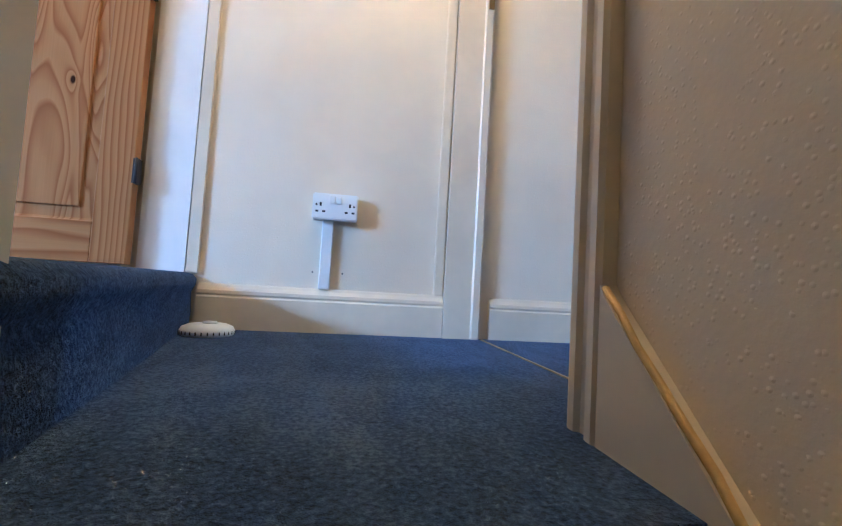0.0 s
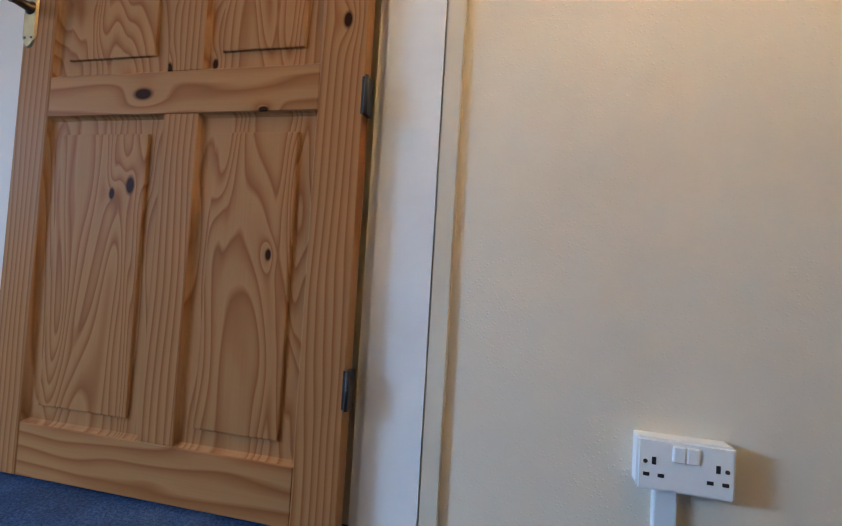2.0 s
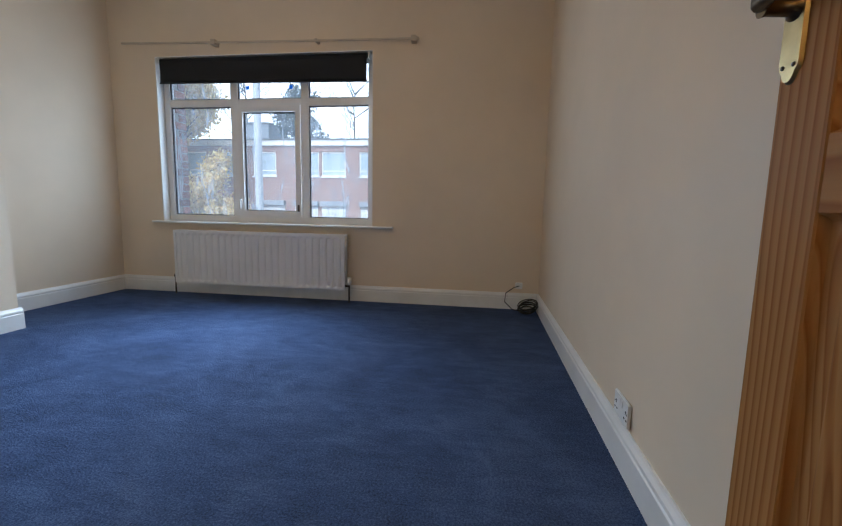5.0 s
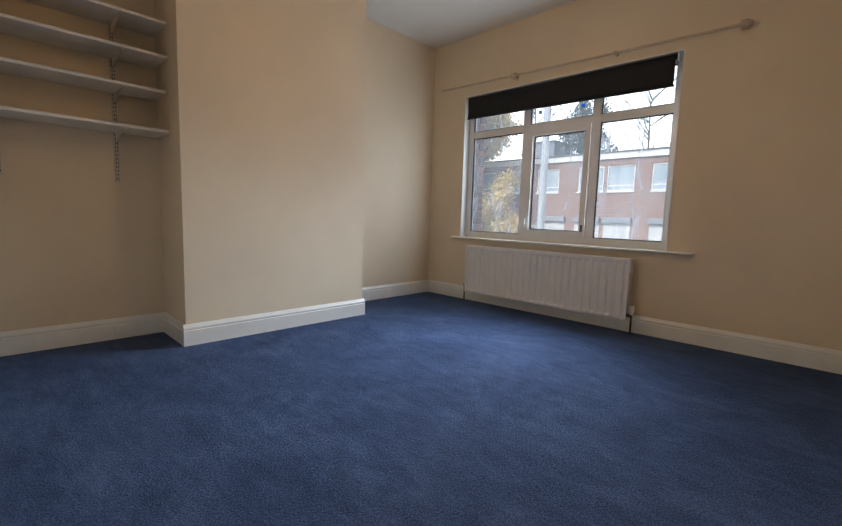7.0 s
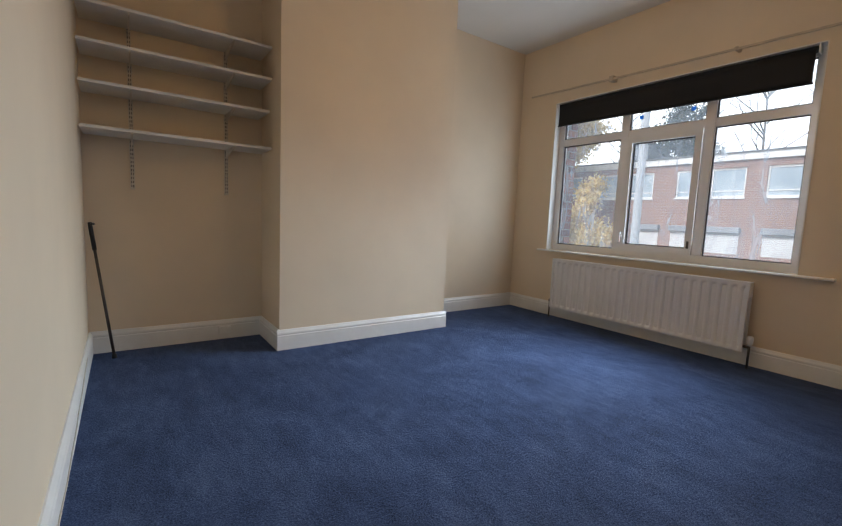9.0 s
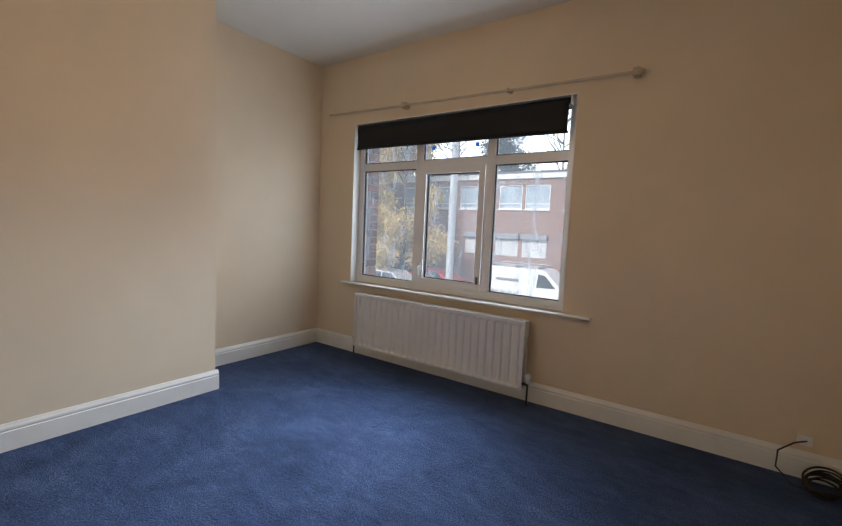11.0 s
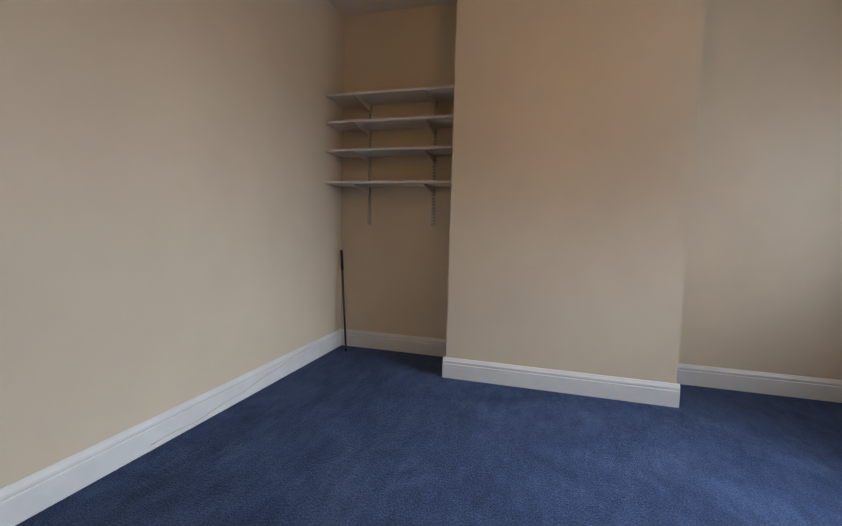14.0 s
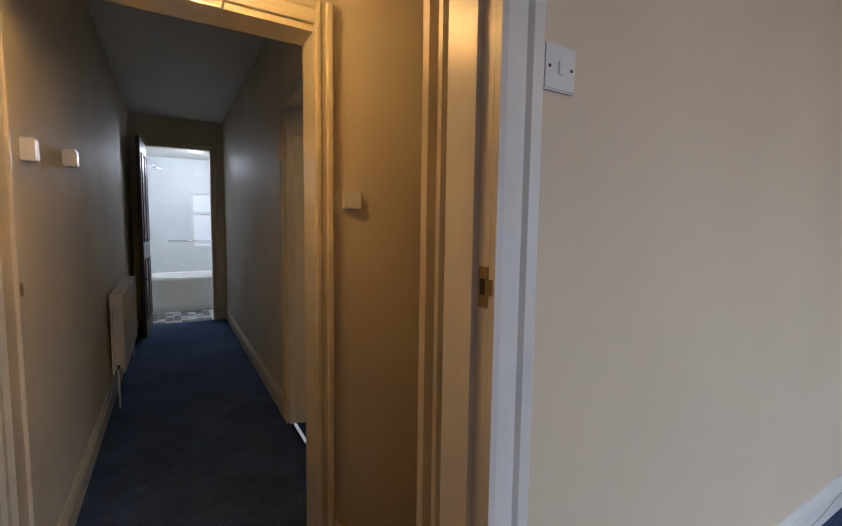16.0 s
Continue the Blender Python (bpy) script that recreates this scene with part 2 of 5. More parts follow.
# ---- plan ----
XW, XE = -3.86, 0.01          # bedroom, window wall and door wall
YS, YN = 0.055, 4.06          # bedroom, alcove back and opposite wall
ZC = 2.79                     # bedroom ceiling
ZL = -0.172                   # landing floor
XL = 1.02                      # landing, far wall
YJ = 3.10                     # near jamb of the bedroom doorway
YK = 3.125                     # near jamb of the corridor opening
WY0, WY1, WZ0, WZ1 = 0.525, 2.58, 0.686, 2.178   # window opening
YLW = 4.04                    # landing and corridor, socket wall
YC0, YC1 = 2.92, 4.04         # corridor side walls
XEND = 6.20                   # corridor end
ZH = 2.66                     # landing and corridor ceiling

# floors
structure("floor", boxes((XW - 0.02, 0.0, YS - 0.02, YN + 0.02, -0.16, 0.0)), M_CARPET, "worn blue fitted carpet in the bedroom")
# landing step: skewed carpeted nosing
step = [(0.212, YN), (0.474, 2.90)]
prof = [(0.0, ZL), (0.004, ZL + 0.05), (0.0, -0.06), (0.012, -0.035), (0.012, -0.016), (0.0, -0.004), (-0.02, 0.0), (None, 0.0), (None, -0.16)]
bm = bmesh.new()
rings = []
for s in range(13):
    k = s / 12
    x = step[0][0] + (step[1][0] - step[0][0]) * k
    y = step[0][1] + (step[1][1] - step[0][1]) * k
    wob = 0.006 * noise.noise((k * 5, 0.3, 0))
    rings.append([bm.verts.new((-0.0 if o is None else x + o + wob, y, z)) for o, z in prof])
for a, b in zip(rings, rings[1:]):
    for i in range(len(prof) - 1):
        f = bm.faces.new((a[i], a[i + 1], b[i + 1], b[i]))
        f.smooth = i < 5
bm.faces.new(rings[-1])
bmesh.ops.recalc_face_normals(bm, faces=bm.faces[:])
structure("landing_step", bm, M_CARPET, "blue carpeted step up to the bedroom")
structure("landing_floor", boxes((0.14, XEND + 0.1, 2.90, YN + 0.02, ZL - 0.18, ZL), (1.14, XEND + 0.1, 2.9, 2.92, ZL - 0.18, ZL), (1.0, 1.2, 3.0, 2.92, ZL - 0.18, ZL)),
          M_CARPET, "blue carpet on the landing and corridor")
bm = bmesh.new()
for i in range(9):
    z = ZL - 0.21 * (i + 1)
    y1 = 2.92 - 0.19 * i
    box(bm, 0.183, 1.0, y1 - 0.19, y1 + 0.02, z - 0.2, z)
structure("staircase", bm, M_CARPET, "blue carpeted stairs down from the landing")

# bedroom walls
structure("wall_window", boxes((XW - 0.30, XW, YS - 0.3, WY0, -0.16, ZC), (XW - 0.30, XW, WY1, YN + 0.3, -0.16, ZC),
                               (XW - 0.30, XW, WY0, WY1, -0.16, WZ0), (XW - 0.30, XW, WY0, WY1, WZ1, ZC)), M_WALL, "cream papered window wall")
structure("wall_alcove", boxes((XW, XE, YS - 0.25, YS, -0.16, ZC)), M_WALL, "cream papered wall behind the chimney breast")
structure("chimney_breast", boxes((-2.507, -1.058, YS, 0.522, 0.0, ZC)), M_WALL, "cream papered chimney breast")
structure("wall_plain", boxes((XW, 0.18, YN, YN + 0.18, -0.16, ZC)), M_WALL, "plain cream bedroom wall")
structure("wall_door", boxes((XE, 0.15, YS - 0.25, YJ - 0.03, -0.16, ZC), (XE, 0.15, YJ - 0.03, YN, 2.06, ZC)), M_WALL, "cream wall with the bedroom door")
structure("ceiling", boxes((XW - 0.3, 0.15, YS - 0.25, YN + 0.2, ZC, ZC + 0.15)), M_CEIL, "white bedroom ceiling")

# landing and corridor walls
structure("wall_landing", boxes((0.18, XEND + 0.12, YLW, YLW + 0.2, ZL - 0.2, ZH)), M_CHIP, "cream woodchip papered landing wall")
structure("wall_stair_left", boxes((0.15, 0.182, 1.0, YJ - 0.03, -2.3, ZH)), M_CHIP, "cream papered stairwell wall")
structure("wall_stair_right", boxes((XL, 1.17, 1.0, YK - 0.03, -2.3, ZH), (XL, 1.17, YK - 0.03, YN, 1.957, ZH)), M_CHIP, "cream papered wall with the corridor opening")
structure("stair_boxing", soft(boxes((0.183, 0.458, 2.885, 2.985, -0.9, ZH)), 0.004, 1), M_CREAM, "cream painted boxing at the head of the stairs")
structure("wall_stair_end", boxes((0.15, 1.17, 0.9, 1.0, -2.3, ZH)), M_CHIP, "cream papered stairwell end wall")
structure("ceiling_landing", boxes((0.15, XEND + 0.12, 0.9, YN + 0.2, ZH, ZH + 0.15)), M_CEIL, "white landing and corridor ceiling")
structure("wall_corridor", boxes((1.17, 1.5, YC0 - 0.12, YC0, ZL, ZH), (2.36, XEND + 0.12, YC0 - 0.12, YC0, ZL, ZH), (1.5, 2.36, YC0 - 0.12, YC0, 2.0, ZH)), M_CHIP, "cream papered corridor wall")
structure("wall_corridor_end", boxes((XEND, XEND + 0.12, YC0, 3.10, ZL, ZH), (XEND, XEND + 0.12, 3.86, YC1, ZL, ZH), (XEND, XEND + 0.12, 3.10, 3.86, 2.25, ZH)), M_CHIP, "cream papered wall at the corridor end")

# ---- trim ----
SKIRT = [(0, 0), (0.019, 0), (0.019, 0.100), (0.015, 0.106), (0.018, 0.112), (0.017, 0.122), (0.010, 0.134), (0.006, 0.143), (0, 0.143)]


def skirting(name, runs, material, z=0.0, label="white gloss skirting board"):
    bm = bmesh.new()
    for a, b, n in runs:
        sweep(bm, SKIRT, (*a, z), (*b, z), (*n, 0))
    return structure(name, bm, material, label)


skirting("baseboard", [((XW, YN), (XW, YS), (1, 0)), ((XW, YS), (-2.507, YS), (0, 1)), ((-1.058, YS), (XE, YS), (0, 1)),
                       ((XE, YS), (XE, 2.995), (-1, 0)), ((0.0, YN), (XW, YN), (0, -1))], M_GLOSS)
skirting("baseboard_chimney", [((-2.507, 0.5218), (-2.507, YS), (-1, 0)), ((-2.526, 0.522), (-1.039, 0.522), (0, 1)), ((-1.058, YS), (-1.058, 0.5218), (1, 0))], M_GLOSS)
skirting("baseboard_landing", [((0.238, YLW), (1.024, YLW), (0, -1)), ((1.19, YLW), (XEND, YLW), (0, -1)), ((2.44, YC0), (XEND, YC0), (0, 1))], M_CREAM, ZL, "cream gloss skirting on the landing")

CASE = [(0.0, 0.0), (0.016, 0.0), (0.020, 0.012), (0.020, 0.030), (0.013, 0.036), (0.013, 0.062), (0.022, 0.070), (0.024, 0.092), (0.018, 0.100), (0.0, 0.100)]


def casing(bm, plane, sign, y_edge, away, z0, z1):
    """An upright architrave on a wall x = plane: from the opening's edge outwards along y."""
    ends = [[bm.verts.new((plane + sign * o, y_edge + away * w, z)) for o, w in CASE] for z in (z0, z1)]
    k = len(CASE)
    for i in range(k):
        bm.faces.new((ends[0][i], ends[0][(i + 1) % k], ends[1][(i + 1) % k], ends[1][i]))
    bm.faces.new(ends[0][::-1])
    bm.faces.new(ends[1])
    bmesh.ops.recalc_face_normals(bm, faces=bm.faces[:])


def casing_head(bm, plane, sign, y0, y1, z_edge, k_wide=1.0):
    ends = [[bm.verts.new((plane + sign * o, y, z_edge + k_wide * w)) for o, w in CASE] for y in (y0, y1)]
    k = len(CASE)
    for i in range(k):
        bm.faces.new((ends[0][i], ends[0][(i + 1) % k], ends[1][(i + 1) % k], ends[1][i]))
    bm.faces.new(ends[0][::-1])
    bm.faces.new(ends[1])
    bmesh.ops.recalc_face_normals(bm, faces=bm.faces[:])


# bedroom doorway: linings, stops and architraves
bm = boxes((0.072, 0.194, 4.030, YN + 0.02, 0.0, 2.03), (0.048, 0.072, 4.043, YN + 0.02, 0.0, 2.03), (0.0105, 0.194, YJ, YN, 2.03, 2.058))
structure("door_lining_far", bm, M_GLOSS, "white gloss door lining")
bm = boxes((0.0105, 0.158, 3.072, YJ, 0.0, 2.03), (0.045, 0.075, YJ, YJ + 0.013, 0.0, 2.03))
structure("door_lining_near", bm, M_GLOSS, "white gloss door lining with a stop bead")
bm = bmesh.new()
casing(bm, XE - 0.0005, -1, YJ, -1, 0.0, 2.13)
casing_head(bm, XE - 0.0005, -1, YJ, YN - 0.03, 2.03)
structure("architrave_bedroom", bm, M_GLOSS, "white moulded architrave round the bedroom door")
bm = bmesh.new()
casing(bm, 0.1825, 1, YJ - 0.002, -1, 0.0, 2.13)
box(bm, 0.2355, 0.262, 3.074, YJ - 0.001, 0.0, 2.03)
structure("architrave_landing", bm, M_CREAM, "cream moulded architrave on the landing side")
bm = soft(boxes((0.198, 0.236, YLW - 0.012, YLW, 0.0, 2.6)), 0.003)
structure("trim", bm, M_CREAM, "cream upright bead beside the bedroom door")

# corridor opening
lining = tagged(new("corridor_lining"), "cream gloss lining of the corridor opening", "trim", kind="structure")
part("jamb", boxes((1.026, 1.12, 4.012, YLW + 0.01, ZL, 1.957)), M_CREAM, lining)
part("jamb", boxes((1.021, 1.168, YK - 0.027, YK, ZL, 1.933)), M_CREAM, lining)
part("head", boxes((1.021, 1.168, YK - 0.027, 4.012, 1.933, 1.956)), M_CREAM, lining)
part("jamb_bead", soft(boxes((1.12, 1.15, 4.002, YLW + 0.01, ZL, 1.933)), 0.004, 1), M_CREAM, lining)
bm = bmesh.new()
casing(bm, XL - 0.0005, -1, YK, -0.72, ZL, 2.036)
casing_head(bm, XL - 0.0005, -1, YK, YLW, 1.957, 0.79)
structure("architrave_corridor", bm, M_CREAM, "cream moulded architrave round the corridor opening")
bm = soft(boxes((0.990, 1.022, YLW - 0.014, YLW, -0.03, 1.956)), 0.003)
structure("trim_bead", bm, M_CREAM, "cream upright bead beside the corridor opening")
bm = soft(boxes((1.155, 1.162, YK, 4.01, ZL, ZL + 0.003)), 0.001, 1)
structure("threshold_strip", bm, M_BRASS, "thin brass carpet strip across the corridor opening")

# stair string on the right wall, with its yellowed bead
bm = bmesh.new()
vs = [bm.verts.new((x, y, z)) for x in (0.998, 1.02) for y, z in ((3.052, ZL - 0.30), (3.052, 0.008), (3.044, -0.004), (1.3, -1.660), (1.3, -2.2))]
bm.faces.new(vs[:5])
bm.faces.new(vs[5:][::-1])
for i in range(5):
    bm.faces.new((vs[i], vs[(i + 1) % 5], vs[5 + (i + 1) % 5], vs[5 + i]))
bmesh.ops.recalc_face_normals(bm, faces=bm.faces[:])
structure("stair_string", bm, M_CREAM, "cream painted stair string on the wall")
M_YELLOW = paint("yellowed_filler", (0.62, 0.42, 0.12), 0.6, 0.2, 120, 1.0, 0.6, 20.0)
bm = bmesh.new()
tube(bm, [(1.003 + 0.003 * noise.noise((k * 0.7, 0, 0)), 3.050 - 0.03 * k, 0.005 - 0.0285 * k + 0.004 * noise.noise((k * 0.9, 3, 0))) for k in range(30)], 0.0045, 6)
structure("string_bead", bm, M_YELLOW, "yellowed filler line along the stair string")


# ---- pine door ----
M_HINGE = paint("blackened_steel", (0.025, 0.020, 0.017), 0.5, 0.2, 90, 0.2, 0.3, 20.0)
KN = [(0.529, 0.893, 0.020), (0.550, 0.685, 0.017), (0.357, 0.960, 0.010), (0.465, 0.947, 0.013), (0.599, 0.665, 0.011), (0.222, 0.850, 0.010), (0.190, 0.543, 0.010), (0.043, 1.031, 0.014), (0.354, 1.142, 0.014), (0.45, 1.15, 0.012)]
P_PANEL = pine("pine_panel", 2, 17.0, 11.0, [KN[1], KN[4], KN[6], KN[2], KN[8]])
P_STILE = pine("pine_stile", 2, 2.6, 58.0, [KN[3], KN[7], KN[9]])
P_RAIL = pine("pine_rail", 0, 4.0, 24.0, [KN[0], KN[5]])

door = thing("pine_door", "varnished knotty pine six-panel door standing open against the wall", "door", (0.043, 3.9895, 0.012), rz=181.84)
LW, LH, TH = 0.895, 1.98, 0.036
SX = [(0.0, 0.098), (0.799, LW)]
MX = (0.380, 0.470)
RZ = [(0.0, 0.122), (0.846, 0.943), (1.50, 1.60), (1.86, LH)]
for a, b in SX:
    part("stile", soft(boxes((a, b, -TH, 0, 0, LH)), 0.002, 1), P_STILE, door)
for a, b in RZ:
    part("rail", soft(boxes((SX[0][1], SX[1][0], -TH, -0.0006, a, b)), 0.002, 1), P_RAIL, door)
for (a, b), (c, d) in zip(RZ, RZ[1:]):
    part("mullion", soft(boxes((MX[0], MX[1], -TH, -0.0009, b, c)), 0.002, 1), P_STILE, door)


def door_panel(x0, x1, z0, z1, y=0.0):
    """A raised field in a sunk panel with a sloped moulding round it."""
    bm = bmesh.new()
    rings = []
    for inset, dep in ((0.0, -0.003), (0.003, -0.009), (0.008, -0.0135), (0.042, -0.0135), (0.0425, -0.0075), (0.046, -0.0065)):
        rings.append([bm.verts.new((x, y + dep, z)) for x, z in ((x0 + inset, z0 + inset), (x1 - inset, z0 + inset), (x1 - inset, z1 - inset), (x0 + inset, z1 - inset))])
    for a, b in zip(rings, rings[1:]):
        for k in range(4):
            bm.faces.new((a[k], a[(k + 1) % 4], b[(k + 1) % 4], b[k]))
    bm.faces.new(rings[-1])
    back = [bm.verts.new((x, -TH + 0.008, z)) for x, z in ((x0, z0), (x1, z0), (x1, z1), (x0, z1))]
    bm.faces.new(back[::-1])
    for k in range(4):
        bm.faces.new((rings[0][(k + 1) % 4], rings[0][k], back[k], back[(k + 1) % 4]))
    bmesh.ops.recalc_face_normals(bm, faces=bm.faces[:])
    return bm


for (a, b), (c, d) in zip(RZ, RZ[1:]):
    for x0, x1 in ((SX[0][1], MX[0]), (MX[1], SX[1][0])):
        part("panel", door_panel(x0, x1, b, c), P_PANEL, door)

# lever handle on a long brass plate
bm = bmesh.new()
outline = []
for k in range(40):
    a = 2 * math.pi * (k + 0.5) / 40
    cz = 0.044 if math.sin(a) > 0 else -0.044
    r = 0.0205 if abs(math.sin(a)) < 0.5 else 0.0175
    outline.append((0.874 + r * math.cos(a), 1.0935 + cz + 0.031 * math.sin(a)))
lo = [bm.verts.new((x, 0.0, z)) for x, z in outline]
hi = [bm.verts.new((0.874 + (x - 0.874) * 0.86, 0.0045, 1.0935 + (z - 1.0935) * 0.96)) for x, z in outline]
bm.faces.new(hi)
bm.faces.new(lo[::-1])
for k in range(40):
    bm.faces.new((lo[k], lo[(k + 1) % 40], hi[(k + 1) % 40], hi[k]))
bmesh.ops.recalc_face_normals(bm, faces=bm.faces[:])
M_LEVER = paint("tarnished_brass", (0.14, 0.095, 0.05), 0.38, 0.2, 60, 0.1, 0.15, 14.0)
bsdf(M_LEVER).inputs["Metallic"].default_value = 1.0
handle = part("handle", bm, M_BRASS, door, "brass lever handle on a long backplate")
bm = bmesh.new()
lathe(bm, (0.874, 0.0, 1.1165), [(0.017, 0.0), (0.017, 0.006), (0.011, 0.010), (0.010, 0.040), (0.012, 0.046)], 16, "y")
tube(bm, [(0.880, 0.047, 1.1480), (0.866, 0.052, 1.1195), (0.846, 0.054, 1.1225), (0.821, 0.054, 1.1195), (0.796, 0.053, 1.1115), (0.776, 0.051, 1.1095), (0.761, 0.049, 1.1155), (0.755, 0.048, 1.1235)],
     [0.009, 0.0115, 0.0105, 0.009, 0.0082, 0.009, 0.0105, 0.006], 12)
part("lever", bm, M_LEVER, handle, "curved tarnished brass lever")
for dx, dz in ((-0.010, -0.051), (0.010, -0.051), (-0.010, 0.053), (0.010, 0.053)):
    bm = bmesh.new()
    lathe(bm, (0.874 + dx, 0.0045, 1.0935 + dz), [(0.0032, 0.0), (0.0028, 0.0014), (0.0012, 0.0020)], 10, "y")
    part("screw", bm, M_DARKMETAL, handle)
for zc in (0.285, 0.873, 1.70):
    bm = bmesh.new()
    box(bm, -0.010, 0.004, -0.026, 0.0012, zc - 0.038, zc + 0.038)
    tube(bm, [(-0.006, 0.002, zc - 0.039), (-0.006, 0.002, zc + 0.039)], 0.0045, 10)
    part("hinge", bm, M_HINGE, door, "dark tarnished butt hinge")

# keeps on the near jamb
bm = soft(boxes((0.012, 0.038, YJ - 0.001, YJ + 0.0025, 1.07, 1.147)), 0.001, 1)
box(bm, 0.0, 0.014, YJ - 0.001, YJ + 0.002, 1.094, 1.124)
keep = tagged(mesh_object("strike_plate", bm, M_BRASS), "small brass strike plate let into the door jamb", "lock fitting")
part("slot", boxes((0.018, 0.032, YJ + 0.0024, YJ + 0.0030, 1.094, 1.124)), M_SLOT, keep)
bm = soft(boxes((0.004, 0.034, YJ, YJ + 0.012, 1.70, 1.745)), 0.003)
tagged(mesh_object("bolt_keep", bm, M_BRASS), "brass bolt keep on the door jamb", "lock fitting")
bm = soft(boxes((1.128, 1.148, 3.997, 4.003, 0.99, 1.03)), 0.001, 1)
tagged(mesh_object("latch_keep", bm, M_BRASS), "small brass latch keep on the corridor lining", "lock fitting")


# ---- sockets and switches ----
def socket_holes(parent, pins, depth_axis, face, sign):
    """pins: (u, z, half width, half height)"""
    for u, z, hw, hh in pins:
        if depth_axis == "y":
            b = boxes((u - hw, u + hw, min(face, face + sign * 0.0006), max(face, face + sign * 0.0006), z - hh, z + hh))
        else:
            b = boxes((min(face, face + sign * 0.0006), max(face, face + sign * 0.0006), u - hw, u + hw, z - hh, z + hh))
        part("pin_hole", b, M_SLOT, parent)


def double_socket(name, x, wall_y, z, depth, label):
    so = thing(name, label, "socket", (x, wall_y, z))
    face = -depth
    part("faceplate", soft(boxes((-0.073, 0.073, face, face + 0.010, -0.043, 0.043)), 0.004, 2), M_PLASTIC, so)
    if depth > 0.012:
        part("back_box", soft(boxes((-0.071, 0.071, face + 0.010, 0.0, -0.041, 0.041)), 0.002, 1), M_PLASTIC, so)
    for sx in (-1, 1):
        part("rocker", soft(boxes((sx * 0.0105 - 0.009, sx * 0.0105 + 0.009, face - 0.0035, face + 0.002, 0.008, 0.034)), 0.0015, 1), M_PLASTIC, so)
        c = sx * 0.047
        socket_holes(so, [(c, 0.006, 0.0032, 0.0062), (c - 0.011, -0.017, 0.0048, 0.003), (c + 0.011, -0.017, 0.0048, 0.003)], "y", face, -1)
        bm = bmesh.new()
        lathe(bm, (sx * 0.060, face - 0.0012, 0.004), [(0.0035, 0.0), (0.0035, 0.0025)], 10, "y")
        part("screw", bm, M_DARKMETAL, so)
    return so


double_socket("double_socket", 0.645, YLW, 0.240, 0.040, "white double socket in a surface box on the landing wall")
double_socket("double_socket", -1.615, YN, 0.195, 0.012, "white double socket low on the bedroom wall")
bm = soft(boxes((0.606, 0.642, YLW - 0.018, YLW, -0.030, 0.198)), 0.002, 1)
tagged(mesh_object("cable_trunking", bm, M_PLASTIC), "white plastic cable trunking below the landing socket", "trunking")
for dx in (0.584, 0.681):
    bm = bmesh.new()
    lathe(bm, (dx, YLW - 0.0008, 0.025), [(0.0030, 0.0), (0.0030, 0.0009)], 8, "y")
    tagged(mesh_object("screw_hole", bm, M_SLOT), "small dark screw hole in the landing wall", "hole")


def wall_plate(name, plane, sign, y, z, label, depth=0.009, size=0.043, rocker=True):
    sw = thing(name, label, "switch", (plane, y, z))
    x0, x1 = sorted((0.0, sign * depth))
    part("faceplate", soft(boxes((x0, x1, -size, size, -size, size)), 0.003, 2), M_PLASTIC, sw)
    if rocker:
        a, b = sorted((sign * depth, sign * (depth + 0.003)))
        part("rocker", soft(boxes((a, b, -0.006, 0.006, -0.012, 0.012)), 0.001, 1), M_PLASTIC, sw)
        for k in (-1, 1):
            bm = bmesh.new()
            lathe(bm, (sign * depth, k * 0.030, 0.0), [(0.0034, -0.001), (0.0034, 0.001)], 10, "x")
            part("screw", bm, M_DARKMETAL, sw)
    return sw


wall_plate("light_switch", XE, -1, 2.945, 1.525, "white single light switch beside the bedroom door")
wall_plate("light_switch", XL, -1, 2.977, 1.322, "small white plate switch beside the corridor opening", 0.022, 0.036, False)
bm = soft(boxes((1.385, 1.455, 4.0, YLW, 1.43, 1.51)), 0.004)
tagged(mesh_object("door_contact", bm, M_PLASTIC), "white plastic box on the corridor wall", "sensor")
bm = soft(boxes((2.06, 2.14, 3.985, YLW, 1.49, 1.57)), 0.006)
tagged(mesh_object("chime_box", bm, M_PLASTIC), "white plastic sensor box on the corridor wall", "sensor")

# smoke alarm lying on the landing
alarm = thing("smoke_alarm", "white round smoke alarm lying on the landing carpet", "smoke alarm", (0.325, 3.88, ZL))
bm = bmesh.new()
lathe(bm, (0, 0, 0), [(0.066, 0.0), (0.071, 0.004), (0.071, 0.014), (0.066, 0.024), (0.050, 0.031), (0.025, 0.034), (0.001, 0.0345)], 36)
part("shell", bm, M_PLASTIC, alarm)
bm = bmesh.new()
lathe(bm, (0.008, -0.010, 0.033), [(0.020, 0.0), (0.020, 0.004), (0.017, 0.006), (0.001, 0.006)], 24)
part("test_button", bm, M_PLASTIC, alarm)
bm = bmesh.new()
for k in range(30):
    a = 2 * math.pi * k / 30
    tube(bm, [(0.0705 * math.cos(a), 0.0705 * math.sin(a), 0.005), (0.0700 * math.cos(a), 0.0700 * math.sin(a), 0.014)], 0.0022, 5)
part("vent_slots", bm, M_SLOT, alarm)


# ---- window ----
M_STREAK_HAZE = mat("streaked_hazy_glass", (0.8, 0.85, 0.9), 0.6)


